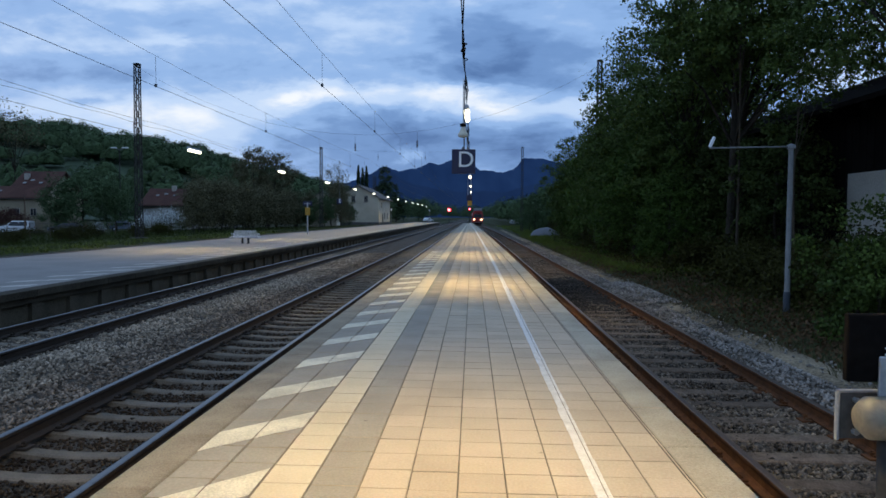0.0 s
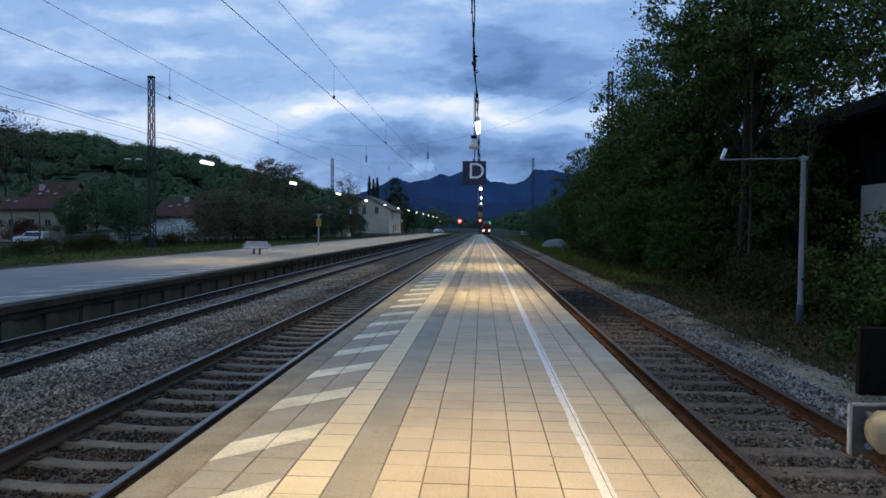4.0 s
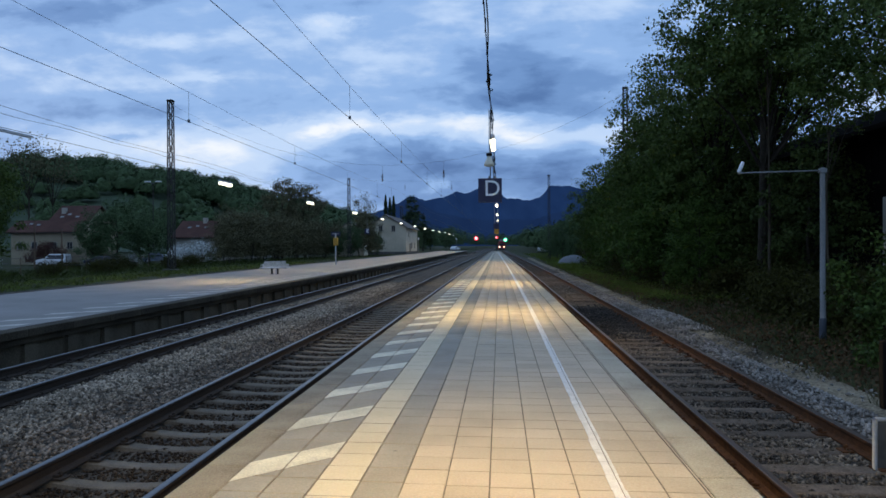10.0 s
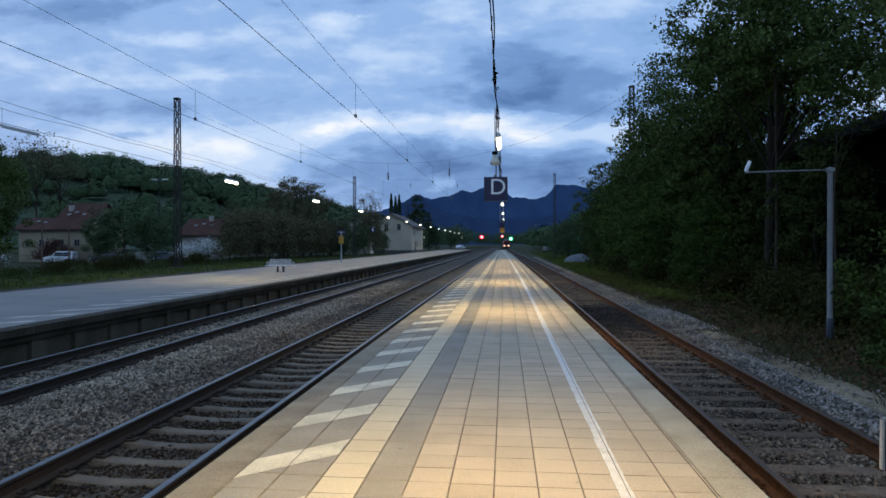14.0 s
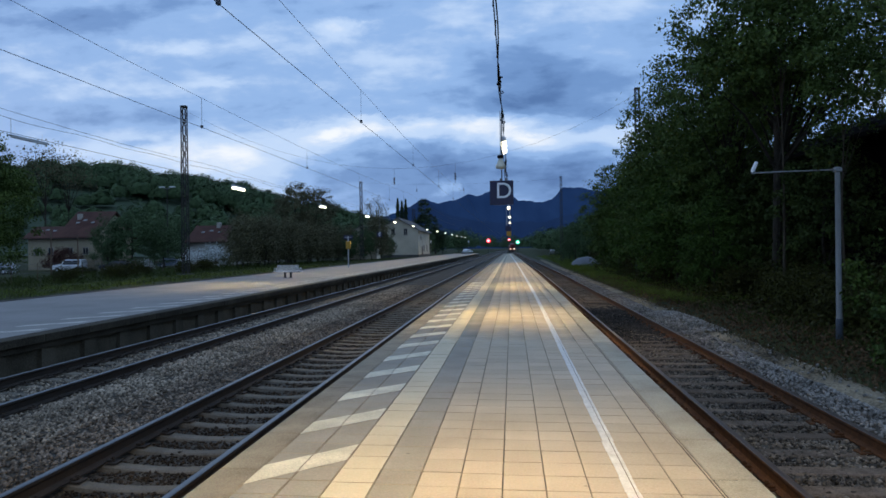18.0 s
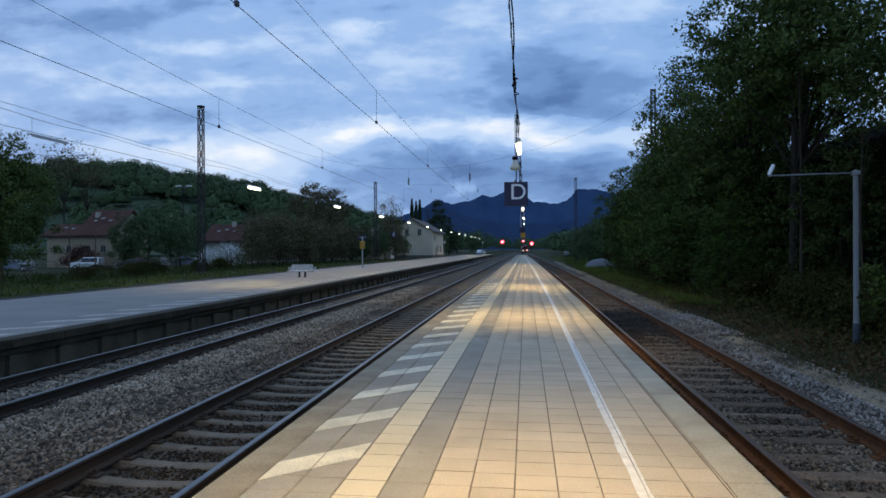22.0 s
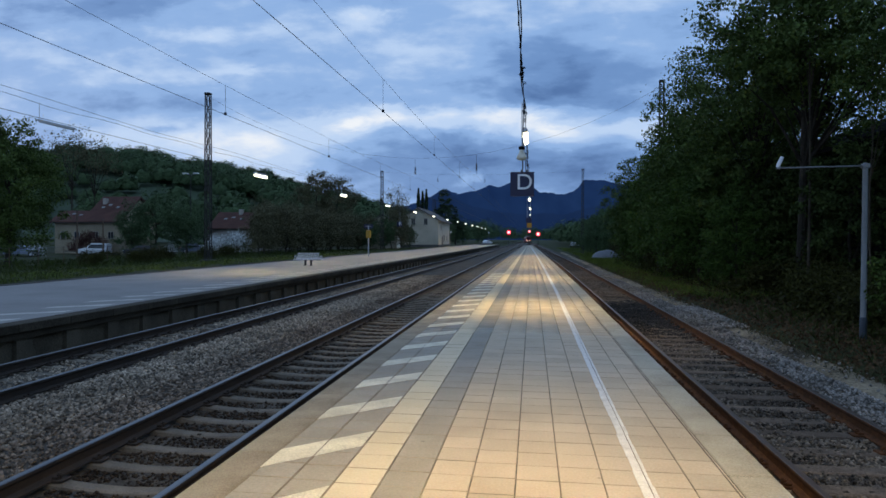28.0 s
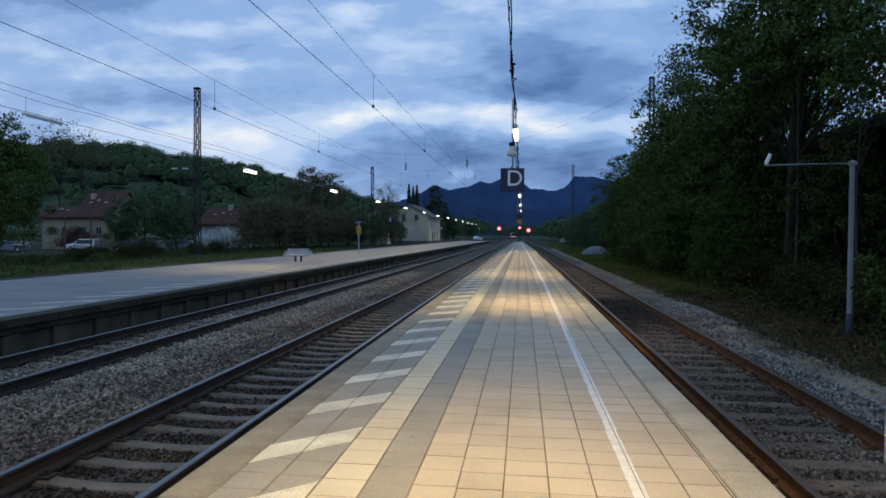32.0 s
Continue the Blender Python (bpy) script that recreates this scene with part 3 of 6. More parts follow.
def grid(name, xs, ys, z_of, material, label, category="", kind="structure"):
    X, Y = np.meshgrid(xs, ys)
    Z = z_of(X, Y)
    v = np.stack([X, Y, Z], -1).reshape(-1, 3)
    w = len(xs)
    f = [(j * w + i, j * w + i + 1, (j + 1) * w + i + 1, (j + 1) * w + i) for j in range(len(ys) - 1) for i in range(w - 1)]
    me = bpy.data.meshes.new(name)
    me.from_pydata(v.tolist(), [], f)
    me.polygons.foreach_set("use_smooth", [True] * len(f))
    me.materials.append(material)
    return tagged(new(name, me), label, category, "", kind)


gx = np.concatenate([np.linspace(-2500, -420, 8), np.linspace(-400, -30, 38), (-26, -22, -19, -18.4, -18.1, -14, -9.9, -5, 0, 4, 5.0, 5.8, 6.6, 7.8, 9, 11, 14, 20, 40, 80, 150, 300, 700, 2500)])
gy = np.concatenate([(-1500, -300, -60, -20), np.linspace(0, 100, 26), np.linspace(110, 620, 52), (700, 900, 1400, 2500, 4500)])
grid("ground", gx, gy, lambda x, y: lie(x, y) + 0.04 * np.sin(x * 1.9 + y * 0.7) * ((x > 6) | (x < -19)), GRASS_GROUND, "grassy ground with bare patches beside the railway", "ground")


# ---------------------------------------------------------------- ballast
def wavy(x, y, a=0.03):
    return a * (np.sin(x * 5.1 + y * 1.7) * np.cos(y * 2.3 - x * 1.3) + 0.5 * np.sin(y * 6.1 + x * 3.7))


def bed_left(x, y):
    z = np.interp(x, (-9.9, -9.4, -9.0, -8.6, -7.5, -7.1, -6.4, -5.6, -4.9, -4.4, -3.2, -2.7, -2.2),
                  (-0.86, -0.80, -0.72, -0.738, -0.738, -0.70, -0.62, -0.62, -0.68, -0.756, -0.756, -0.72, -0.82))
    return z + wavy(x, y, 0.012)


SIDE_X = (1.4, 2.2, 2.7, 3.8, 4.15, 4.4, 4.75, 5.05, 5.6, 6.3)
SIDE_Z = (-0.82, -0.75, -0.715, -0.715, -0.69, -0.615, -0.60, -0.68, -0.80, -0.95)


near_far = np.concatenate([np.arange(-12, 40, 0.5), np.arange(40, 120, 4), np.arange(120, 640, 20)])
grid("ballast_bed", np.concatenate([np.arange(-9.9, -2.2, 0.22), (-2.2,)]), near_far, bed_left, BALLAST, "brown-grey stone ballast under the two main tracks", "ballast")
bx = np.arange(1.4, 6.31, 0.25)
ballast_side = grid("ballast_bed", bx, near_far, lambda x, y: np.interp(x, SIDE_X, SIDE_Z) + wavy(x, y, 0.012),
                    BALLAST, "dark oily ballast under the side track", "ballast")
for v in ballast_side.data.vertices:
    v.co.x += right_line(v.co.y) - 3.24

rng = np.random.default_rng(11)


def scatter(name, n, x0, x1, y0, y1, z_of, size, material, label, power=1.7, ties=None, buried=0.10):
    y = y0 + (y1 - y0) * rng.random(n) ** power
    x = rng.uniform(x0, x1, n)
    if ties:
        first, step = ties
        bare = (np.abs((y - first + step / 2) % step - step / 2) > 0.125) | (rng.random(n) < buried)
        x, y = x[bare], y[bare]
        n = len(x)
    z = z_of(x, y) + rng.uniform(-0.004, 0.022, n)
    me = soup(name, stones(rng, np.stack([x, y, z], 1), size), STONE_FACES, material)
    return tagged(new(name, me), label, "ballast", "", "stuff")


def flat_right(x, y):
    return np.interp(x, SIDE_X, SIDE_Z) + wavy(x, y, 0.012)


scatter("ballast_stones", 21000, -7.25, -5.55, 3.0, 42, bed_left, 0.037, STONES, "loose grey broken stones between the tracks")
scatter("ballast_stones", 14000, -5.75, -4.66, 3.0, 42, bed_left, 0.036, STONES_RUSTY, "rust-tinged broken stones beside the main track")
scatter("ballast_stones", 11000, -9.7, -7.36, 6.0, 42, bed_left, 0.038, STONES, "loose grey broken stones along the far track")
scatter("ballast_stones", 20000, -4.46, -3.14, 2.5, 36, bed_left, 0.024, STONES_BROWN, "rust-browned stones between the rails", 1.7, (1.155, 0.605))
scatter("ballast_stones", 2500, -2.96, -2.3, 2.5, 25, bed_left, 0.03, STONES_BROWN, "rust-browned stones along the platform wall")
scatter("ballast_stones", 12000, 4.08, 4.97, 4.5, 55, flat_right, 0.036, STONES_PALE, "pale grey broken stones on the track shoulder", 1.6)
scatter("ballast_stones", 24000, 2.55, 3.92, 4.0, 40, flat_right, 0.035, STONES_DARK, "dark oily stones between old sleepers", 1.7, (0.91, 0.65), 0.30)
scatter("oily_stones", 7000, 2.50, 3.98, 17.0, 27.0, lambda x, y: flat_right(x, y) + 0.036 * np.clip(1.3 * np.sin((y - 17.0) / 10 * math.pi), 0, 1), 0.032, OILY, "oil-black stones heaped over the sleepers", 1.0)
scatter("ballast_stones", 1100, 4.75, 5.55, 18.3, 24.0, lambda x, y: np.maximum(flat_right(x, y), -0.60 + 0.15 * np.exp(-((x - 5.1) / 0.3) ** 2 - ((y - 21.0) / 1.7) ** 2)), 0.046, STONES_PALE, "low heap of pale broken stones beside the side track", 1.0)
scatter("ballast_stones", 300, 4.95, 5.6, 6.0, 30.0, lambda x, y: np.full_like(x, -0.585), 0.038, STONES_PALE, "pale stones strewn over the bare earth", 1.2)
scatter("ballast_stones", 2600, 1.76, 2.4, 4.0, 26, flat_right, 0.03, STONES_DARK, "dark stones along the platform wall")

# trodden earth beside the side track
grid("path", np.linspace(4.9, 6.1, 13), np.concatenate([np.arange(-6, 40, 0.7), np.arange(40, 130, 5)]),
     lambda x, y: np.interp(x, (4.9, 5.06, 5.3, 5.5, 5.75, 6.1), (-0.71, -0.612, -0.594, -0.625, -0.70, -0.80)) + 0.014 * np.sin(x * 7 + y * 2.3) * np.cos(y * 1.6 - x * 3),
     EARTH, "bare trodden earth strip beside the ballast", "path")


# ---------------------------------------------------------------- tracks
RAIL = [(-0.036, 0.0), (-0.036, -0.03), (-0.018, -0.045), (-0.010, -0.06), (-0.010, -0.13), (-0.03, -0.145), (-0.075, -0.155), (-0.075, -0.17),
        (0.075, -0.17), (0.075, -0.155), (0.03, -0.145), (0.010, -0.13), (0.010, -0.06), (0.018, -0.045), (0.036, -0.03), (0.036, 0.0), (0.026, 0.008), (-0.026, 0.008)]
RAIL_K = [0] * 15 + [1, 1, 1]
RAIL_Z = -0.508


def concrete_sleeper():
    s = Shape()
    prof = [(x, (0.150 + 0.045 * min(1.0, (abs(x) / 0.66) ** 2)) if abs(x) < 1.05 else 0.175) for x in (-1.3, -1.0, -0.7, -0.5, -0.32, -0.15, 0, 0.15, 0.32, 0.5, 0.7, 1.0, 1.3)]
    n = len(prof)
    v = []
    for x, h in prof:
        v += [(x, -0.125, 0), (x, -0.09, h - 0.015), (x, -0.065, h), (x, 0.065, h), (x, 0.09, h - 0.015), (x, 0.125, 0)]
    f = [(i * 6 + j, i * 6 + j + 1, i * 6 + j + 7, i * 6 + j + 6) for i in range(n - 1) for j in range(5)]
    f += [tuple(range(5, -1, -1)), tuple(range((n - 1) * 6, n * 6))]
    return s.add(v, f).mesh("sleeper", SLEEPER)


def wood_sleeper():
    return Shape().box(-1.28, 1.28, -0.125, 0.125, 0, 0.16, 0.015).mesh("sleeper", OLD_WOOD)


def clip_mesh(material, big):
    """Rail fastening on one side of the rail: rib plate, clamp and screw spike."""
    s = Shape()
    k = 1.08 if big else 1.0
    s.box(-0.045 * k, 0.075 * k, -0.075 * k, 0.075 * k, 0.0, 0.022, 0.005)
    s.box(-0.050 * k, 0.020, -0.045 * k, 0.045 * k, 0.022, 0.048, 0.008)
    s.tube([(0.012, 0, 0.02), (0.012, 0, 0.075 * k)], 0.018 * k, 6)
    s.box(-0.012, 0.036, -0.022, 0.022, 0.050, 0.064 * k, 0.004)
    return s.mesh("rail_clip", material)


def track(name, centre, label, sleeper, top, side, head, y0, y1, step, count, drop, first=1.155):
    th = thing(name, pose(0, 0, 0), label, "railway track")
    ys = [y0 + i * 10 for i in range(int((y1 - y0) / 10) + 1)]
    for q in (-0.7525, 0.7525):
        part("rail", Shape().sweep(RAIL, [(centre(y) + q, y, RAIL_Z) for y in ys], ks=RAIL_K), [side, head], th)
    clip = clip_mesh(side, sleeper.materials[0] == OLD_WOOD)
    for i in range(-18, count):
        y = first + i * step
        sl = part("sleeper", sleeper, None, th, m=pose(centre(y) + rng.normal(0, 0.012), y + rng.normal(0, 0.01), drop + rng.normal(0, 0.004), 0, 0, rng.normal(0, 0.4)))
        if 2 < y < 24:
            for q in (-0.7525, 0.7525):
                for e in (-0.11, 0.11):
                    part("rail_clip", clip, None, sl, m=pose(q + e, 0, top, 0, 0, 0 if e > 0 else 180))
    rest = Shape()
    for i in range(count, count + 330):
        y = first + i * step
        if y > y1 - 2:
            break
        rest.box(centre(y) - 1.28, centre(y) + 1.28, y - 0.12, y + 0.12, drop, drop + 0.17)
    far = part("sleeper_run", rest, SLEEPER if sleeper.materials[0] == SLEEPER else OLD_WOOD, th)
    tagged(far, kind="stuff")
    return th


CS, WS = concrete_sleeper(), wood_sleeper()
track("railway_track", lambda y: -3.80, "main track with polished rails on concrete sleepers", CS, 0.195, RAIL_SIDE, RAIL_TOP, -12, 620, 0.605, 90, -0.880)
track("railway_track", lambda y: -8.05, "second main track beside the far platform on concrete sleepers", CS, 0.195, RAIL_SIDE, RAIL_TOP, -12, 620, 0.605, 90, -0.880)
track("railway_track", right_line, "old side track with rusty rails on worn wooden sleepers", WS, 0.16, RUST, RUST_TOP, -12, 600, 0.65, 80, -0.845, 0.91)

# ---------------------------------------------------------------- the platform one stands on
PLAT_END = 188.0
COLS = [-1.90, -1.60, -1.295, -0.985, -0.68, -0.385, -0.085, 0.21, 0.505, 0.80, 1.09, 1.382]
COL_MAT = [GREY_SLAB, GREY_SLAB, PALE, GREY_SLAB, BUFF, BUFF, BUFF, BUFF, BUFF, BUFF, BUFF]
PITCH = 0.305


def course(x):
    """How far the cross joints run askew."""
    return 4.528 - 0.062 * min(x, 0.0)


BEND_Y = (-40, 22, 35, 48, 65, 86, 110, 150, 190)
BEND_X = (0, 0, -0.06, -0.14, -0.26, -0.43, -0.68, -1.08, -1.42)


def bend(x, y):
    """The side-track half of the platform closes in with the curving track."""
    return x + np.interp(y, BEND_Y, BEND_X) * np.clip((x + 1.295) / 2.0, 0, 1)


def long_box(x0, x1, y0, y1, z0, z1):
    ys = [y0] + [y for y in range(20, 190, 8) if y0 < y < y1] + [y1]
    v, f = [], []
    for y in ys:
        a_, b_ = float(bend(x0, y)), float(bend(x1, y))
        v += [(a_, y, z0), (b_, y, z0), (b_, y, z1), (a_, y, z1)]
    for i in range(len(ys) - 1):
        f += [(i * 4 + j, i * 4 + (j + 1) % 4, i * 4 + 4 + (j + 1) % 4, i * 4 + 4 + j) for j in range(4)]
    n = len(v)
    return Shape().add(v, f + [(3, 2, 1, 0), (n - 4, n - 3, n - 2, n - 1)])


core = long_box(-2.05, 1.56, -12, PLAT_END, -1.0, -0.012)
platform = solid("platform", core, JOINT, "island platform paved in buff and grey slabs", "platform", "structure")
for x0, x1, lab in ((-2.10, -2.04, "concrete wall under the platform edge"), (1.55, 1.61, "concrete wall under the platform edge")):
    part("platform_wall", long_box(x0, x1, -12, PLAT_END, -1.0, -0.16), CONCRETE, platform, lab)


def fall(x):
    return -0.004 * x


edge_l = Shape().box(-0.16, 0.152, 0.004, 0.996, -0.16, 0.0, 0.012).mesh("edge_slab", EDGE_STONE)
edge_r = Shape().box(-0.16, 0.16, 0.004, 0.996, -0.16, 0.0, 0.012).mesh("edge_slab", EDGE_PALE)
for i in range(130):
    y = -8 + i * 1.0
    part("edge_slab", edge_l, None, platform, m=pose(-2.062, y, 0.004 + rng.normal(0, 0.0012)))
    part("edge_slab", edge_r, None, platform, m=pose(float(bend(1.545, y)), y, -0.004 + rng.normal(0, 0.0012)))
rest = Shape()
for y in np.arange(122, PLAT_END - 1, 1.0):
    rest.box(-2.222, -1.902, y, y + 0.99, -0.16, 0.002)
    ex = float(bend(1.545, y))
    rest.box(ex - 0.16, ex + 0.16, y, y + 0.99, -0.16, -0.002)
tagged(part("edge_run", rest, EDGE_STONE, platform), kind="stuff")


def slab_piece(w, d):
    b = 0.0035
    s = Shape()
    s.add([(-w, -d, -0.02), (w, -d, -0.02), (w, d, -0.02), (-w, d, -0.02), (-w, -d, -0.006), (w, -d, -0.006), (w, d, -0.006), (-w, d, -0.006),
           (-w + b, -d + b, 0), (w - b, -d + b, 0), (w - b, d - b, 0), (-w + b, d - b, 0)],
          [(0, 1, 5, 4), (1, 2, 6, 5), (2, 3, 7, 6), (3, 0, 4, 7), (4, 5, 9, 8), (5, 6, 10, 9), (6, 7, 11, 10), (7, 4, 8, 11), (8, 9, 10, 11)], [1] * 8 + [0])
    return s


far_tiles = {}
shapes = {}
for c in range(len(COLS) - 1):
    x0, x1 = COLS[c], COLS[c + 1]
    wide = 0.0042 if c < 2 else 0.0026
    cx, w = (x0 + x1) / 2, (x1 - x0) / 2 - wide
    shapes[c] = slab_piece(w, PITCH / 2 - (0.0030 if c < 2 else 0.0018)).mesh("slab", [COL_MAT[c], SLAB_EDGE])
    for r in range(-52, 610):
        y = course(cx) + r * PITCH + rng.normal(0, 0.0012)
        if y > PLAT_END - 0.3:
            break
        z = fall(cx) + rng.normal(0, 0.0009)
        if -2 <= r < 25:
            part("slab", shapes[c], None, platform, m=pose(cx, y, z, rng.normal(0, 0.12), rng.normal(0, 0.12), rng.normal(0, 0.15)))
        else:
            key = {BUFF: BUFF_FAR}.get(COL_MAT[c], COL_MAT[c])
            far_tiles.setdefault(key.name, (key, []))[1].append((cx, y, z, w, PITCH / 2 - 0.0022))
for key, rows in far_tiles.values():
    q = np.array(rows)
    b = 0.004
    corner = np.array([(-1, -1), (1, -1), (1, 1), (-1, 1)], float)
    left_, right_ = bend(q[:, 0] - q[:, 3], q[:, 1]), bend(q[:, 0] + q[:, 3], q[:, 1])
    q[:, 0], q[:, 3] = (left_ + right_) / 2, (right_ - left_) / 2
    low_ = np.concatenate([q[:, None, :2] + corner[None] * q[:, None, 3:5], np.repeat(q[:, None, 2:3] - 0.012, 4, 1)], 2)
    top_ = np.concatenate([q[:, None, :2] + corner[None] * (q[:, None, 3:5] - b), np.repeat(q[:, None, 2:3], 4, 1)], 2)
    me = soup("slab_field", np.concatenate([low_, top_], 1), [(4, 5, 6, 7), (0, 1, 5, 4), (1, 2, 6, 5), (2, 3, 7, 6), (3, 0, 4, 7)], key)
    tagged(part("slab_field", me, None, platform), kind="stuff")

# white hatching on the two edge columns, one painted bar a slab
for i in range(-11, 22):
    y = 4.643 + i * 1.303
    for xa, xb in ((-1.895, -1.604), (-1.596, -1.30)):
        ya, yb = y + (xa + 1.9) * 1.0, y + (xb + 1.9) * 1.0
        s = Shape()
        za, zb = fall(xa) + 0.0025, fall(xa) + 0.0055
        pts = [(xa, ya), (xb, yb), (xb, yb + 0.42), (xa, ya + 0.42)]
        s.add([(x, v, za) for x, v in pts] + [(x, v, zb) for x, v in pts], [(4, 5, 6, 7), (0, 1, 5, 4), (1, 2, 6, 5), (2, 3, 7, 6), (3, 0, 4, 7)])
        part("white_bar", s, HATCH, platform, "worn white painted hatching bar")
# white safety line, broken by the joints
line = Shape()
for r in range(-52, 590):
    y = course(0.75) + r * PITCH
    sx = 0.8 - float(bend(0.8, y))
    a, b = 0.736 + rng.normal(0, 0.0028) - sx, 0.829 + rng.normal(0, 0.0022) - sx
    for p0, p1 in ((a, 0.7965 - sx), (0.8035 - sx, b)) if y < 25 else ((a - 0.01, b + 0.01),):
        zz = fall(0.8) + 0.004
        line.box(p0, p1, y - 0.15, y + 0.15, zz - 0.003, zz + 0.0015)
part("safety_line", line, PAINT, platform, "worn white safety line along the slabs")
# a narrow channel beside the edge slabs
part("drain_gap", long_box(1.354, 1.360, -8, 150, -0.01, 0.0005), JOINT, platform, "dark narrow joint beside the edge slabs")

# ---------------------------------------------------------------- the platform across the tracks
far_platform = solid("platform", Shape().box(-18.0, -10.05, -14, 215, -0.3, 0.02).box(-17.9, -10.3, -14, 215, -1.0, -0.302), ASPHALT, "wide asphalt platform across the tracks", "platform", "structure")
for i in range(150):
    part("edge_slab", Shape().box(-0.22, 0.22, 0.004, 1.496, -0.17, 0.0, 0.012).mesh("edge_slab", DARK_CONCRETE) if i == 0 else far_edge, None, far_platform,
         m=pose(-9.97, -12 + i * 1.5, 0.03))
    far_edge = far_platform.children[0].data
for i in range(96):
    y = -8 + i * 1.45
    if i == 0:
        s = Shape()
        s.add([(-0.18, -0.2, -1.0), (0.22, -0.26, -1.0), (0.22, 0.26, -1.0), (-0.18, 0.2, -1.0), (-0.18, -0.2, -0.14), (0.18, -0.2, -0.14), (0.18, 0.2, -0.14), (-0.18, 0.2, -0.14)],
              [(0, 1, 5, 4), (1, 2, 6, 5), (2, 3, 7, 6), (3, 0, 4, 7), (4, 5, 6, 7), (3, 2, 1, 0)])
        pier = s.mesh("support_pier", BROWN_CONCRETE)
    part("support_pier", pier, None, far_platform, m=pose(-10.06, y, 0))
part("recess_wall", Shape().box(-10.29, -9.975, -14, 215, -1.0, -0.303), BROWN_CONCRETE, far_platform, "brown recessed wall below the platform edge")
part("platform_beam", Shape().box(-10.02, -9.83, -12, 200, -0.28, -0.145, 0.01), DARK_CONCRETE, far_platform, "dark brown concrete beam under the edge")
far_platform.location.z = -0.07
hatch = Shape()
for i in range(0, 60):
    y = 2 + i * 1.6
    for j in range(2):
        xa = -11.5 + j * 0.55
        hatch.add([(xa, y + j * 0.5, 0.024), (xa + 0.5, y + 0.45 + j * 0.5, 0.024), (xa + 0.5, y + 0.9 + j * 0.5, 0.024), (xa, y + 0.45 + j * 0.5, 0.024)], [(0, 1, 2, 3)])
part("hatching", hatch, HATCH_FADED, far_platform, "faded white hatching along the far platform edge")
part("rear_kerb", Shape().box(-18.15, -17.98, -14, 215, -0.5, 0.06, 0.015), CONCRETE, far_platform, "low concrete kerb behind the platform")


# ---------------------------------------------------------------- overhead line masts and wires
def lattice_mast(m, height, width, label):
    th = thing("lattice_mast", m, label, "mast", "overhead line masts")
    a, b = width / 2, width / 2 * 0.82
    leg = lambda sx, sy: Shape().tube([(sx * a, sy * a, -0.3), (sx * b, sy * b, height)], 0.035, 4)
    for sx in (-1, 1):
        for sy in (-1, 1):
            part("leg", leg(sx, sy), MAST_STEEL, th)
    n = int(height / 0.55)
    for side in range(4):
        s = Shape()
        for i in range(n):
            z0, z1 = i * height / n, (i + 1) * height / n
            w0, w1 = a + (b - a) * z0 / height, a + (b - a) * z1 / height
            q = 1 if i % 2 else -1
            p0, p1 = (q * w0, -w0, z0), (-q * w1, -w1, z1)
            turn = Matrix.Rotation(side * math.pi / 2, 3, "Z")
            s.tube([turn @ Vector(p0), turn @ Vector(p1)], 0.028, 4)
            s.tube([turn @ Vector((-w1, -w1, z1)), turn @ Vector((w1, -w1, z1))], 0.022, 4)
        tagged(part("lacing", s, MAST_STEEL, th), kind="stuff")
    part("cap", Shape().box(-b - 0.05, b + 0.05, -b - 0.05, b + 0.05, height - 0.1, height + 0.02, 0.02), MAST_STEEL, th)
    part("footing", Shape().box(-a - 0.25, a + 0.25, -a - 0.25, a + 0.25, -0.5, 0.12, 0.03), CONCRETE, th)
    return th


lattice_mast(pose(-23.2, 47, -0.05), 12.1, 0.38, "tall dark lattice mast behind the far platform")
lattice_mast(pose(-22.8, 103, -0.05), 12.0, 0.40, "tall dark lattice mast behind the far platform")
lattice_mast(pose(8.45, 47, -0.56), 12.75, 0.32, "dark lattice mast standing among trees")
lattice_mast(pose(7.35, 103, -0.56), 12.6, 0.34, "dark lattice mast standing among trees")
lattice_mast(pose(-22.9, 160, -0.05), 11.0, 0.7, "distant dark lattice mast")


def sagging(a, b, sag, n=14):
    a, b = Vector(a), Vector(b)
    return [a.lerp(b, i / n) - Vector((0, 0, sag * 4 * (i / n) * (1 - i / n))) for i in range(n + 1)]


def cross_span(y, left, right, sag, low_z, drops, label):
    th = thing("cross_span", pose(0, 0, 0), label, "overhead wire")
    part("upper_wire", Shape().tube(sagging((left, y, 11.8), (right, y, 11.8), sag), 0.006, 5), WIRE, th)
    for x in drops:
        u = (x - left) / (right - left)
        zt = 11.8 - sag * 4 * u * (1 - u)
        part("hanger", Shape().tube([(x, y, zt), (x, y, low_z)], 0.009, 5), WIRE, th)
        s = Shape()
        for k in range(5):
            s.lathe([(0.03, k * 0.1), (0.085, k * 0.1 + 0.03), (0.03, k * 0.1 + 0.08)], 8, at=(x, y, zt - 1.1))
        part("insulator", s, PORCELAIN, th)
    return th


cross_span(47, -23.2, 8.45, 4.6, 6.1, (-3.80, -8.05), "sagging steel span wire carrying the overhead line")
cross_span(103, -22.8, 7.35, 0.5, 9.9, (-14.2, -7.1), "steel span wire with brown insulators")


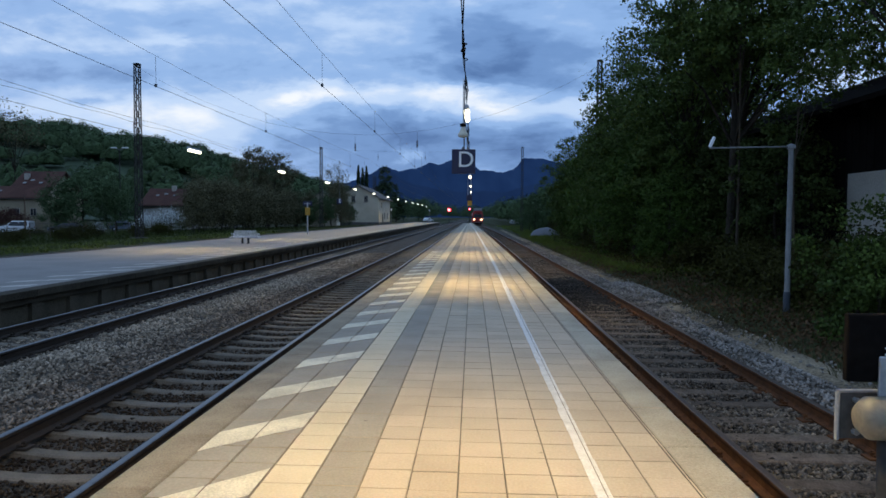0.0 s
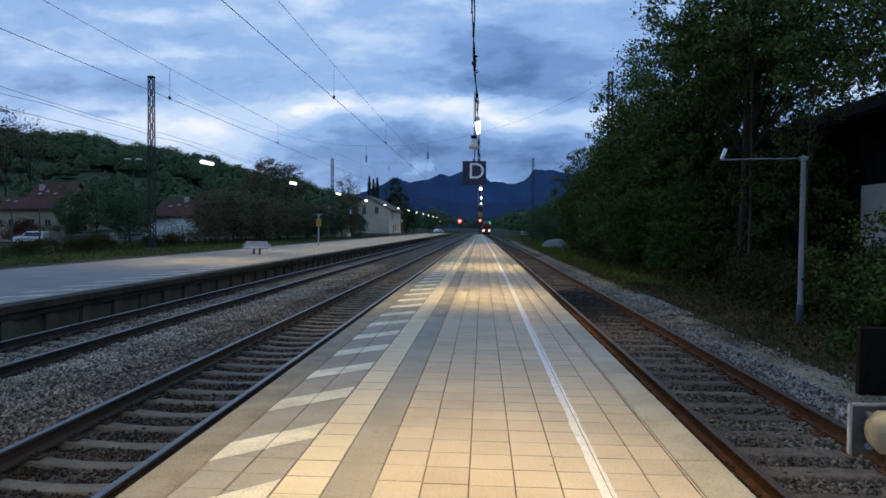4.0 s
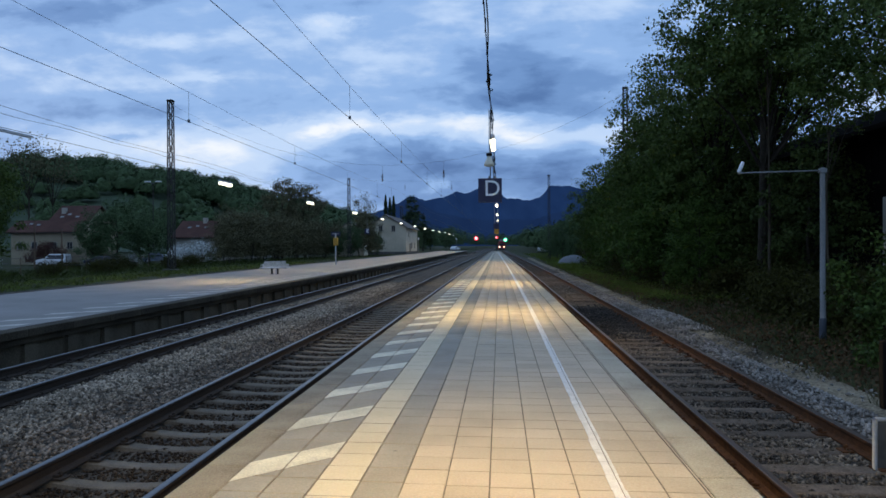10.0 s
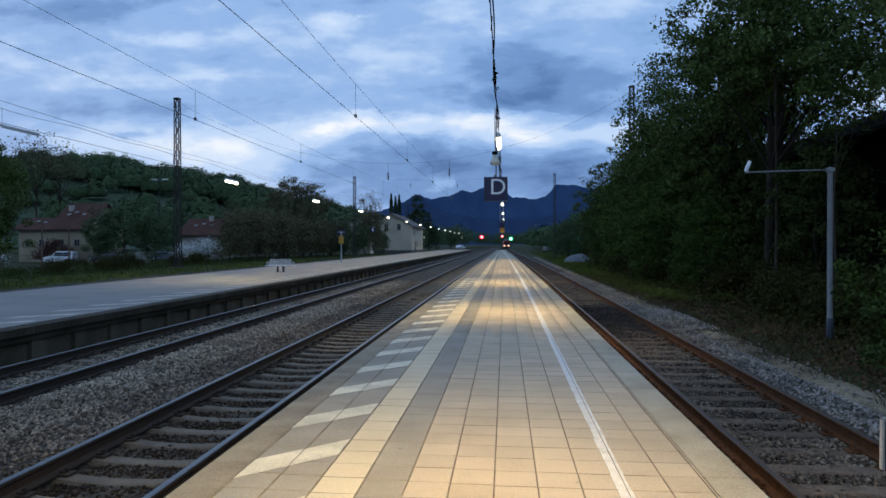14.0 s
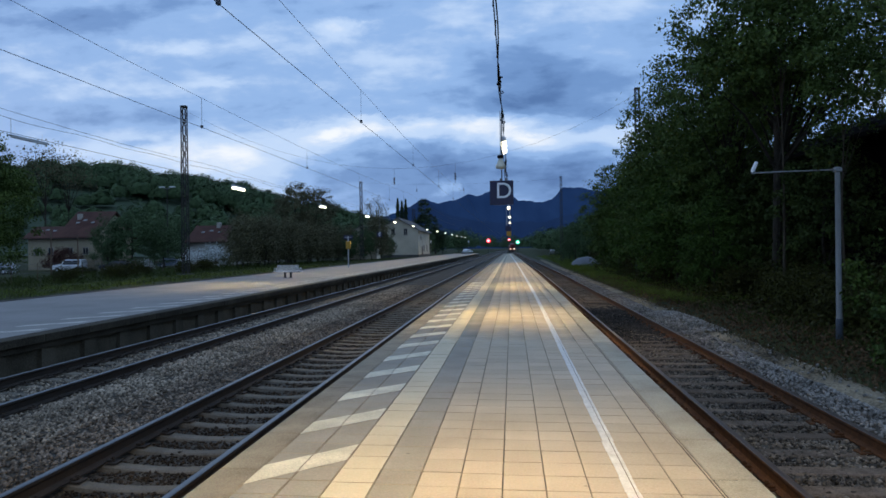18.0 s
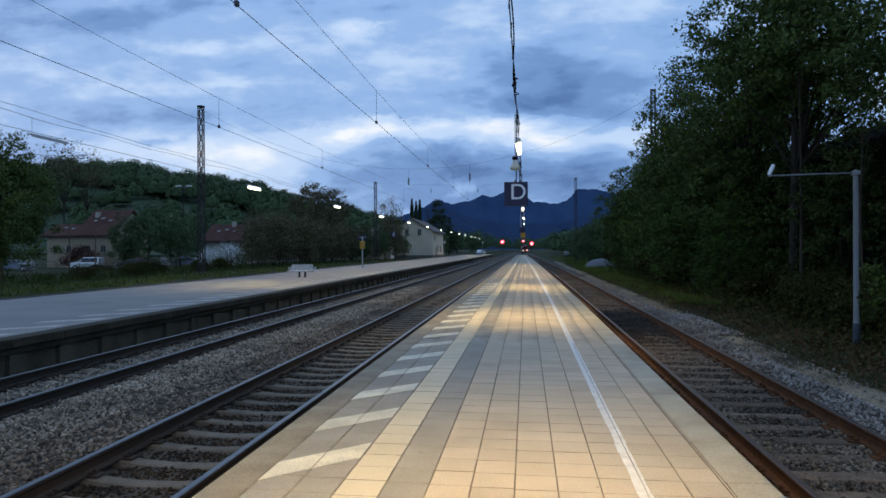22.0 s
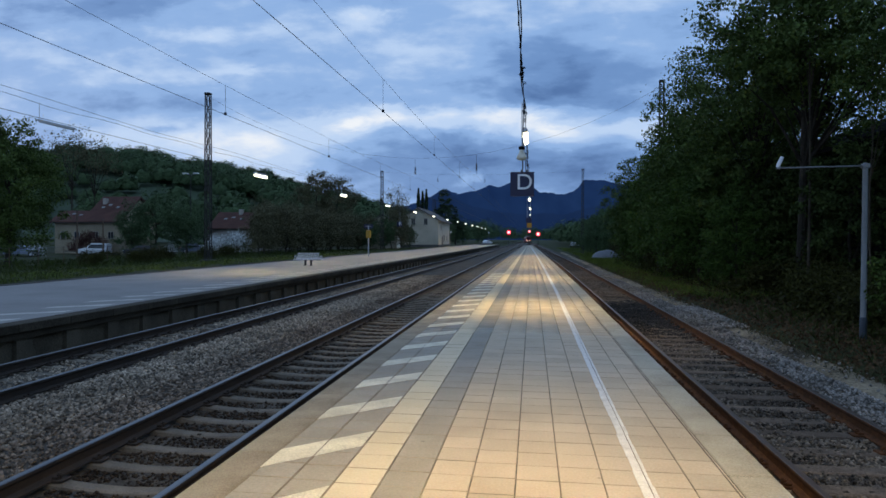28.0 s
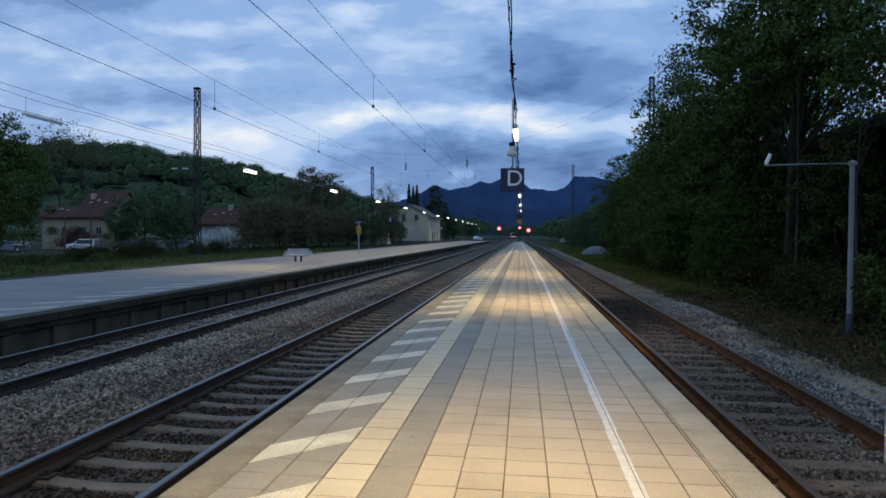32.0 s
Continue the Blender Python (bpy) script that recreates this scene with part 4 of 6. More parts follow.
def overhead_line(x, contact, mess_mid, mess_end, label):
    th = thing("overhead_line", pose(0, 0, 0), label, "overhead wire")
    supports = (-9, 47, 103, 160, 216, 272, 330)
    for part_name, z_of, r in (("contact_wire", lambda y: contact, 0.0062), ("carrying_wire", lambda y: mess_mid + 0.0006 * (((y - 26) + 28) % 56 - 28) ** 2, 0.0045)):
        pts = []
        for a, b in zip(supports, supports[1:]):
            pts += [(x, a + (b - a) * i / 14, z_of(a + (b - a) * i / 14)) for i in range(14)]
        part(part_name, Shape().tube(pts, r, 5), WIRE, th)
    for a, b in zip(supports[:2], supports[1:3]):
        for i in range(6):
            y = (0, 8.7, 17.3, 26.6, 36, 45)[i] if a == -9 else a + 4 + i * 9.2
            zt = mess_mid + 0.0006 * (((y - 26) + 28) % 56 - 28) ** 2
            part("dropper", Shape().tube([(x, y, contact), (x, y, zt)], 0.005, 4).box(x - 0.03, x + 0.03, y - 0.03, y + 0.03, contact - 0.02, contact + 0.06, 0.01), WIRE, th)
    return th


overhead_line(-3.80, 4.90, 5.68, 6.35, "overhead contact wire with carrying wire and droppers")
overhead_line(-8.05, 4.90, 5.62, 6.3, "overhead contact wire with carrying wire and droppers")


# ---------------------------------------------------------------- lamps hung on wires along both platforms
def luminaire(lit=True):
    th = thing("hanging_lamp", pose(0, 0, 0), "lit tubular platform lamp hung from a wire" if lit else "unlit tubular platform lamp hung from a wire", "lamp", "platform lamps")
    s = Shape()
    s.tube([(0, -0.8, 0.02), (0, -0.78, 0.02), (0, 0.78, 0.02), (0, 0.8, 0.02)], [0.04, 0.06, 0.06, 0.04], 10)
    part("housing", s, GALV, th)
    s = Shape()
    s.tube([(0, -0.72, -0.05), (0, -0.68, -0.06), (0, 0.68, -0.06), (0, 0.72, -0.05)], [0.04, 0.072, 0.072, 0.04], 12)
    part("diffuser", s, LAMP_GLOW if lit else FRAME_WHITE, th, "glowing warm white diffuser" if lit else "dull white unlit diffuser", True)
    for q in (-0.55, 0.55):
        part("hanger", Shape().tube([(0, q, 0.08), (0, q, 0.5)], 0.005, 5), GALV, th)
    return th


def lamp_light(x, y, z, power):
    data = bpy.data.lights.new("platform_lamp", "AREA")
    data.shape, data.size, data.size_y = "RECTANGLE", 0.2, 1.4
    data.energy, data.color, data.spread = power, LAMP_COLOUR, radians(145 if x < -5 else 130 if y < 25 else 148)
    ob = new("platform_lamp_light", data)
    ob.matrix_basis = pose(x, y, z)


lit_lamp, dark_lamp = luminaire(True), luminaire(False)
OWN_Y = [3.92 + 12.72 * i for i in range(-1, 6)]
FAR_Y = [33.0 + 15.25 * i for i in range(0, 12)]
lamps = [(-0.165, y, 4.13) for y in OWN_Y] + [(-13.5, y, 4.80) for y in FAR_Y]
for i, (x, y, z) in enumerate(lamps):
    if i:
        copy_thing(lit_lamp, pose(x, y, z))
    else:
        lit_lamp.matrix_basis = pose(x, y, z)
    lamp_light(x, y, z - 0.18, LAMP_POWER if x < -5 else OWN_LAMP_POWER * (1.0 if y < 25 else 1.3))
dark_lamp.matrix_basis = pose(-13.5, 18.1, 4.86)
dark_lamp.scale = (0.45, 1.0, 0.45)


def lamp_cable(x, z, y1, label, knots, ties=True):
    th = thing("lamp_cable", pose(0, 0, 0), label, "cable")
    ys = np.arange(-10, y1, 3.0)
    part("carrying_cable", Shape().tube([(x, y, z + 0.16 + 0.05 * math.cos(y * 0.41)) for y in ys], 0.009 if ties else 0.006, 5), WIRE, th)
    part("power_cable", Shape().tube([(x + 0.03 * math.sin(y * 0.9) + 0.015, y, z + 0.03 * math.sin(y * 1.3)) for y in np.arange(-10, min(y1, 80), 0.6)], 0.010 if ties else 0.006, 5), BLACK, th)
    for y in np.arange(-9.4, min(y1, 60), 1.1) if ties else ():
        part("cable_tie", Shape().tube([(x, y, z - 0.03), (x + 0.01, y, z + 0.17)], 0.009, 5), BLACK, th)
    for a, b in knots:
        s = Shape()
        for k in range(3):
            s.tube([(x + rng.normal(0, 0.02), a + (b - a) * i / 8, z + 0.08 + 0.035 * math.sin(i * 1.3 + k * 2)) for i in range(9)], 0.011, 6)
        s.tube([(x + 0.01, b - 0.12, z), (x + 0.055, b - 0.1, z - 0.01), (x + 0.07, b - 0.04, z + 0.02), (x + 0.055, b, z + 0.05), (x + 0.01, b + 0.03, z + 0.06)], 0.008, 5)
        part("cable_loop", s, BLACK, th, "bundled black cable loop")
    return th


lamp_cable(-0.188, 4.54, 190, "black cable strung over the platform", ((11.4, 13.0), (15.4, 16.1), (23.6, 24.8), (27.7, 28.2)))
far_cable = lamp_cable(-13.5, 5.33, 215, "dark cable strung over the far platform", (), False)
part("lower_cable", Shape().tube([(-13.5, y, 4.93) for y in np.arange(-10, 215, 5.0)], 0.008, 5), WIRE, far_cable)
for y in (17.4, 27, 41, 55):
    part("cable_drop", Shape().tube([(-13.5, y, 4.9), (-13.5, y, 5.35)], 0.006, 5), WIRE, far_cable)


# ---------------------------------------------------------------- section sign with loudspeaker
def letter(text, size, material, parent, m):
    cu = bpy.data.curves.new("letter", "FONT")
    cu.body, cu.size, cu.extrude, cu.align_x, cu.align_y = text, size, 0.004, "CENTER", "CENTER"
    ob = bpy.data.objects.new("letter", cu)
    scene.collection.objects.link(ob)
    me = bpy.data.meshes.new_from_object(ob.evaluated_get(bpy.context.evaluated_depsgraph_get()))
    bpy.data.objects.remove(ob)
    me.materials.clear()
    me.materials.append(material)
    return part("letter", me, None, parent, "white capital letter " + text, m=m)


def section_sign(m, text, hung):
    th = thing("platform_sign", m, "navy square platform sign with a white letter " + text, "sign")
    part("panel", Shape().box(-0.328, 0.328, -0.05, 0.05, 0, 0.67, 0.012), NAVY, th)
    letter(text, 0.62, SIGN_WHITE, th, pose(0.06, -0.056, 0.37, 90, 0, 0))
    letter(text, 0.62, SIGN_WHITE, th, pose(-0.06, 0.056, 0.37, 90, 0, 180))
    part("hanger", Shape().tube([(0.01, 0, 0.67), (0.01, 0, 0.67 + (hung - 0.67) * 0.52), (0.02, 0, hung)], 0.018, 6), DULL_STEEL, th)
    part("stay", Shape().tube([(0.10, 0, 0.67), (0.09, 0, 1.1), (0.03, 0, 1.5)], 0.014, 6), DULL_STEEL, th)
    for x in (-0.02, 0.12):
        part("bracket", Shape().box(x - 0.03, x + 0.03, -0.03, 0.03, 0.65, 0.73, 0.006), DULL_STEEL, th)
    return th


section_sign(pose(-0.212, 15.36, 2.60), "D", 2.45).scale = (0.8, 0.8, 0.8)
section_sign(pose(-13.4, 68.9, 2.86), "E", 3.95).scale = (0.8, 0.8, 0.8)


def loudspeaker(m):
    th = thing("loudspeaker", m, "round cream loudspeaker hung below the lamp", "loudspeaker")
    part("bell", Shape().lathe([(0.05, 0.22), (0.065, 0.16), (0.09, 0.08), (0.13, 0.0), (0.145, -0.06), (0.125, -0.12), (0.05, -0.14)], 18), CREAM, th, smooth=True)
    part("driver", Shape().lathe([(0.05, 0.22), (0.085, 0.24), (0.085, 0.32), (0.05, 0.34)], 14), BLACK, th)
    part("bracket", Shape().tube([(0, 0, 0.33), (0, 0, 1.85)], 0.012, 6), GALV, th)
    return th


loudspeaker(pose(-0.228, 15.24, 3.472)).scale = (0.78, 0.78, 0.64)


# small signs further along, hung from the same cable
def hung_sign(m, w, h, colour, label):
    th = thing("hanging_sign", m, label, "sign")
    part("panel", Shape().box(-w / 2, w / 2, -0.04, 0.04, 0, h, 0.01), colour, th)
    for x in (-w * 0.3, w * 0.3):
        part("hanger", Shape().tube([(x, 0, h), (x, 0, 4.56 - m.translation.z)], 0.014, 5), GALV, th)
    return th


hung_sign(pose(-0.24, 59.6, 2.62), 0.4, 0.55, YELLOW, "yellow panel hung from the platform cable")
hung_sign(pose(-0.24, 49.6, 2.81), 0.4, 0.4, NAVY, "small dark panel hung from the platform cable")


# ---------------------------------------------------------------- post with arm beside the side track
def arm_post(m):
    th = thing("arm_post", m, "galvanised post with a long thin arm and unlit lamp head", "lamp post")
    part("post", Shape().lathe([(0.072, -0.3), (0.070, 0.56), (0.062, 0.58), (0.055, 3.86), (0.058, 3.87), (0.058, 3.93), (0.03, 3.95)], 16), POST_GREY, th, smooth=True)
    part("base_sleeve", Shape().lathe([(0.074, -0.3), (0.074, 0.55), (0.070, 0.57)], 16), SLEEVE_BLUE, th, "dark blue-grey base sleeve", smooth=True)
    part("arm", Shape().tube([(0, 0, 3.885), (-0.9, 0, 3.87), (-1.80, 0, 3.85)], 0.018, 8), POST_GREY, th, smooth=True)
    part("clamp", Shape().box(-0.075, 0.075, -0.075, 0.075, 3.83, 3.93, 0.015), POST_GREY, th)
    s = Shape().tube([(-1.83, 0, 3.87), (-1.78, 0, 3.98), (-1.73, 0, 4.10)], [0.035, 0.045, 0.038], 10)
    part("lamp_head", s, SIGN_WHITE, th, "small white unlit lamp head, tilted")
    part("lamp_bracket", Shape().box(-1.84, -1.76, -0.025, 0.025, 3.83, 3.90, 0.008), POST_GREY, th)
    return th


arm_post(pose(7.235, 16.1, -0.60))


# ---------------------------------------------------------------- barrier by the platform edge
def barrier(m):
    th = thing("barrier", m, "beige steel barrier rail on a grey post", "barrier")
    part("rail", Shape().tube([(-0.006, 0, 1.0), (0.024, 0, 1.0), (0.5, 0.02, 0.985), (1.0, 0.04, 0.97)], [0.042, 0.068, 0.072, 0.072], 16), BEIGE_STEEL, th, smooth=True)
    part("post", Shape().tube([(0.10, 0, 0.0), (0.10, 0, 0.4), (0.09, 0, 0.95)], 0.034, 12), MAST_STEEL, th, smooth=True)
    part("plate", Shape().box(-0.02, 0.6, 0.09, 0.10, 0.905, 1.06, 0.003), DARK_PLATE, th, "dark metal plate with a bright rim")
    part("plate_rim", Shape().box(-0.028, -0.018, 0.084, 0.104, 0.90, 1.068, 0.003).box(-0.028, 0.6, 0.084, 0.104, 1.058, 1.068, 0.003), GALV, th, "bright metal rim")
    for x, z in ((0.03, 1.035), (0.03, 0.93)):
        part("bolt", Shape().tube([(x, 0.07, z), (x, 0.09, z)], 0.010, 6), GALV, th)
    part("foot", Shape().box(0.02, 0.18, -0.08, 0.08, 0, 0.012, 0.003), GALV, th)
    return th


barrier(pose(1.222, 2.25, 0.012))


def black_box(m):
    th = thing("control_box", m, "matt black equipment box on a thin post", "equipment box")
    part("case", Shape().box(0, 0.34, 0, 0.03, 1.12, 1.34, 0.004), SHADED_BLACK, th)
    for i in range(4):
        part("screw", Shape().tube([(0.12 + (i % 2) * 0.025, -0.008, 1.21 + (i // 2) * 0.02), (0.12 + (i % 2) * 0.025, 0.002, 1.21 + (i // 2) * 0.02)], 0.004, 6), SIGN_WHITE, th)
    part("bracket", Shape().box(0.096, 0.22, -0.012, -0.001, 1.075, 1.205, 0.003), GALV, th, "pale steel bracket plate")
    part("post", Shape().box(0.20, 0.25, 0.031, 0.07, 0, 1.30, 0.004), GALV, th)
    return th


black_box(pose(1.203, 2.30, -0.005))


# ---------------------------------------------------------------- far platform furniture
def bench(m):
    """Back-to-back bench of four mesh seats a side on a beam with two legs."""
    th = thing("bench", m, "white metal mesh bench, double-sided", "bench")
    for q in (-1, 1):
        for k in range(4):
            x = -0.63 + 0.42 * k
            seat = Shape()
            for i in range(7):
                y = q * (0.13 + i * 0.062)
                seat.tube([(x - 0.20, y, 0.47 - 0.008 * i), (x + 0.20, y, 0.47 - 0.008 * i)], 0.012, 5)
            for e in (-0.2, -0.1, 0, 0.1, 0.2):
                seat.tube([(x + e, q * 0.12, 0.465), (x + e, q * 0.52, 0.415)], 0.012, 5)
            part("seat", seat, BENCH_PAINT, th)
            back = Shape()
            w = 0.165
            for i in range(6):
                z = 0.52 + i * 0.068
                back.tube([(x - w, q * (0.15 - i * 0.016), z), (x + w, q * (0.15 - i * 0.016), z)], 0.014, 5)
            for e in (-w, -0.055, 0.055, w):
                back.tube([(x + e, q * 0.155, 0.48), (x + e, q * 0.065, 0.87)], 0.013, 5)
            part("backrest", back, BENCH_PAINT, th)
        for x in (-1, 1):
            part("arm_rest", Shape().tube([(x * 0.86, q * 0.16, 0.46), (x * 0.93, q * 0.17, 0.62), (x * 0.96, q * 0.30, 0.68), (x * 0.97, q * 0.46, 0.64), (x * 0.95, q * 0.50, 0.44)], 0.020, 6), BENCH_PAINT, th)
            part("end_bar", Shape().tube([(x * 0.84, q * 0.12, 0.455), (x * 1.06, q * 0.52, 0.425)], 0.022, 6), BENCH_PAINT, th)
    part("beam", Shape().box(-0.86, 0.86, -0.06, 0.06, 0.38, 0.46, 0.012), MAST_STEEL, th)
    for x in (-0.22, 0.22):
        part("leg", Shape().box(x - 0.06, x + 0.06, -0.12, 0.12, 0, 0.39, 0.015), MAST_STEEL, th)
        part("foot", Shape().box(x - 0.10, x + 0.10, -0.30, 0.30, 0, 0.025, 0.005), MAST_STEEL, th)
    return th


bench(pose(-13.8, 41.3, -0.05, 0, 0, 8)).scale = (0.80, 0.82, 0.90)


def info_post(m):
    th = thing("information_post", m, "post with yellow box and small blue sign", "sign post")
    part("post", Shape().lathe([(0.06, 0), (0.06, 2.9)], 10), GALV, th)
    part("box", Shape().box(-0.21, 0.21, -0.12, 0.12, 1.75, 2.45, 0.03), YELLOW, th, "yellow metal box")
    part("sign", Shape().box(-0.42, 0.42, -0.03, 0.03, 2.62, 3.0, 0.01), NAVY, th, "small dark blue sign panel")
    part("lettering_bar", Shape().box(-0.32, 0.32, -0.036, -0.031, 2.76, 2.86), POST_GREY, th)
    return th


info_post(pose(-14.86, 61.5, -0.05))


def slim_post(m, h, label, top):
    th = thing("platform_post", m, label, "post", "posts on the far platform")
    part("post", Shape().lathe([(0.055, 0), (0.035, h)], 10), POST_GREY, th)
    part("head", Shape().box(-0.14, 0.14, -0.1, 0.1, h - 0.1, h + 0.35, 0.02), top, th)
    return th


slim_post(pose(-16.8, 142, -0.05), 3.0, "slim grey post with a pale box", FRAME_WHITE)
slim_post(pose(-12.2, 195, -0.05), 3.4, "slim grey post with a pale box", FRAME_WHITE)


# ---------------------------------------------------------------- railway signals
def railway_signal(m, h, label, lens, k=1.0):
    th = thing("railway_signal", m, label, "railway signal", "railway signals")
    part("post", Shape().lathe([(0.09, -0.3), (0.08, h - 0.6 * k)], 10), MAST_STEEL, th)
    part("backboard", Shape().box(-0.45 * k, 0.45 * k, 0.66 * k, 0.66 * k + 0.06, h - 1.2 * k, h + 1.0 * k, 0.02), BLACK, th)
    part("hood", Shape().box(-0.5 * k, 0.5 * k, -0.56 * k, 0.66 * k, h + 0.84 * k, h + 0.84 * k + 0.04, 0.01), BLACK, th)
    part("foot", Shape().box(-0.3, 0.3, -0.3, 0.3, -0.35, 0.1, 0.03), CONCRETE, th)
    part("ladder", Shape().tube([(0.2, 0.8 * k, 0), (0.2, 0.8 * k, h)], 0.02, 5).tube([(-0.2, 0.8 * k, 0), (-0.2, 0.8 * k, h)], 0.02, 5), MAST_STEEL, th)
    # Drum added so that half a turn swaps the lit colour.
    turret = part("lens_drum", Shape().lathe([(0.40 * k, -0.8 * k), (0.40 * k, 0.8 * k)], 18), BLACK, th, m=pose(0, 0, h))
    # Discs are oversized: the rim stands in for the light's halo.
    for q, (rim, core, name_) in zip((-1, 1), lens):
        part("lens", Shape().lathe([(0.84 * k, q * 0.40 * k), (0.80 * k, q * 0.46 * k)], 20, "y"), rim, turret, "lit %s signal lens" % name_)
        part("lens_core", Shape().lathe([(0.52 * k, q * 0.465 * k), (0.46 * k, q * 0.50 * k)], 16, "y"), core, turret)
    return th, turret


railway_signal(pose(-9.6, 285, -0.6), 5.15, "tall railway signal showing red", ((RED_GLOW, RED_CORE, "red"),))
_, signal_drum = railway_signal(pose(2.45, 288, -0.6), 4.45, "railway signal turning from green to red", ((GREEN_GLOW, GREEN_CORE, "green"), (RED_GLOW, RED_CORE, "red")))
railway_signal(pose(-0.75, 190, -0.9), 4.7, "low signal light at the platform end", ((RED_GLOW, RED_CORE, "red"),), 0.42)


def twin_lamp(m):
    th = thing("street_lamp", m, "unlit twin-headed street lamp before the hill", "street lamp")
    part("post", Shape().lathe([(0.09, 0), (0.06, 9.9)], 8), MAST_STEEL, th)
    for q in (-1, 1):
        part("arm", Shape().tube([(0, 0, 9.8), (q * 0.9, 0, 10.0)], 0.04, 5), DULL_STEEL, th)
        part("lamp_head", Shape().box(q * 0.85 - 0.45, q * 0.85 + 0.45, -0.16, 0.16, 9.95, 10.12, 0.05), FRAME_WHITE, th, "pale unlit lamp head")
    return th


twin_lamp(pose(-52.2, 100, -0.3)).scale = (1.0, 1.0, 1.18)


# ---------------------------------------------------------------- buildings
def window(th, x, y, z, w, h, face):
    """A window in a wall; face: the way it looks (x or y, with a sign)."""
    wn_ = new("window")
    wn_.parent = th
    ang = {"-y": 0, "+x": 90, "+y": 180, "-x": 270}[face]
    wn_.matrix_basis = pose(x, y, z, 0, 0, ang)
    s = Shape()
    for a in (-w / 2, w / 2 - 0.07, -0.03):
        s.box(a, a + 0.07, -0.05, 0.05, 0, h)
    for b in (0, h - 0.07):
        s.box(-w / 2, w / 2, -0.052, 0.048, b, b + 0.07)
    part("frame", s, RENDER_GREY, wn_)
    part("pane", Shape().box(-w / 2, w / 2, -0.02, 0.03, 0, h), GLASS, wn_, "dark glass pane")
    part("sill", Shape().box(-w / 2 - 0.08, w / 2 + 0.08, -0.14, 0.05, -0.07, -0.01, 0.01), CONCRETE, wn_)
    return wn_


def gable_house(name, m, w, l, eave, ridge, wall_mat, roof_mat, label, windows, chimneys=()):
    """Width along x, length along y, ridge along y."""
    th = thing(name, m, label, "house")
    s = Shape()
    a = w / 2
    s.sweep([(-a, -0.6), (a, -0.6), (a, eave), (0, ridge), (-a, eave)], [(0, 0, 0), (0, l, 0)])
    part("wall", s, wall_mat, th)
    k = (ridge - eave) / a
    o = 0.55
    for q in (-1, 1):
        s = Shape()
        pts = [(0, ridge + 0.02), (q * (a + o), eave - o * k + 0.02), (q * (a + o), eave - o * k + 0.2), (0, ridge + 0.22)]
        s.sweep(pts, [(0, -0.5, 0), (0, l + 0.5, 0)])
        part("roof", s, roof_mat, th)
        part("gutter", Shape().tube([(q * (a + o), -0.5, eave - o * k), (q * (a + o), l + 0.5, eave - o * k)], 0.07, 6), MAST_STEEL, th)
    for i in range(3 if roof_mat is ROOF_RED else 0):
        part("skylight", Shape().box(-0.2, 0.2, -0.26, 0.26, 0, 0.06, 0.01), POST_GREY, th, m=pose(a * 0.55, l * (0.25 + 0.22 * i), eave + (ridge - eave) * (0.5 + 0.1 * (i % 2)) + 0.2, 0, math.degrees(math.atan(k)), 0))
    for x, y in chimneys:
        z = ridge - abs(x) * k
        part("chimney", Shape().box(x - 0.3, x + 0.3, y - 0.3, y + 0.3, z - 0.6, z + 0.9, 0.02), RENDER_GREY, th)
    for x, y, z, ww, hh, face in windows:
        window(th, x, y, z, ww, hh, face)
    return th


station = gable_house("station_house", pose(-23.2, 139, -0.05), 8.4, 19, 5.5, 7.9, RENDER_WHITE, ROOF_GREY, "cream rendered station house with a grey gabled roof",
                      [(-1.0, -0.02, 4.6, 0.8, 1.3, "-y"), (1.6, -0.02, 4.6, 0.8, 1.3, "-y"), (-1.2, -0.02, 2.2, 0.8, 1.2, "-y"), (4.22, 4, 3.6, 0.8, 1.0, "+x"), (4.22, 9, 1.2, 0.9, 1.3, "+x"), (4.22, 14, 1.2, 0.9, 1.3, "+x")], ((-1, 12),))
part("door", Shape().box(4.2, 4.26, 5.5, 6.6, 0, 2.2, 0.01), WOOD, station, "dark brown wooden door")
part("plinth", Shape().box(-4.26, 4.26, -0.06, 19.06, -0.6, 0.5, 0.02), CONCRETE, station)
gable_house("annex", pose(-29.6, 141, -0.05), 4.4, 9, 3.0, 4.2, RENDER_WHITE, ROOF_GREY, "low cream annex beside the station house", [(0.4, -0.02, 1.2, 0.9, 1.1, "-y")])
gable_house("house", pose(-66.2, 100, -1.2, 0, 0, -90), 10, 5.4, 5.4, 9.0, OCHRE_RENDER, ROOF_RED, "pale house with a red-brown tiled roof",
            [(5.02, 1.6, 2.6, 0.9, 1.1, "+x"), (5.02, 4.0, 2.6, 0.9, 1.1, "+x")], ((1.5, 0.9),))
gable_house("annex", pose(-71.4, 97.6, -1.2, 0, 0, -90), 4.8, 5.1, 5.3, 6.7, OCHRE_RENDER, ROOF_RED, "lower wing of the pale house, with a red-brown roof", [(2.42, 1.4, 2.6, 0.9, 1.1, "+x"), (2.42, 3.6, 2.6, 0.9, 1.1, "+x")])
gable_house("house", pose(-49.0, 104, -1.0, 0, 0, -90), 7, 6.0, 4.3, 6.5, RENDER_GREY, ROOF_RED, "small pale grey house with a red roof behind a blossoming tree", [(-3.52, 3.4, 1.2, 0.9, 1.1, "-x"), (3.52, 3.4, 1.2, 0.9, 1.1, "+x")], ((0.4, 3.4),))
gable_house("house", pose(-60, 128, -0.8, 0, 0, -70), 9, 13, 4.0, 7.0, RENDER_GREY, ROOF_RED, "distant house with a red-brown roof behind bushes", [(4.52, 4, 1.6, 1.0, 1.2, "+x")], ((1, 5),))
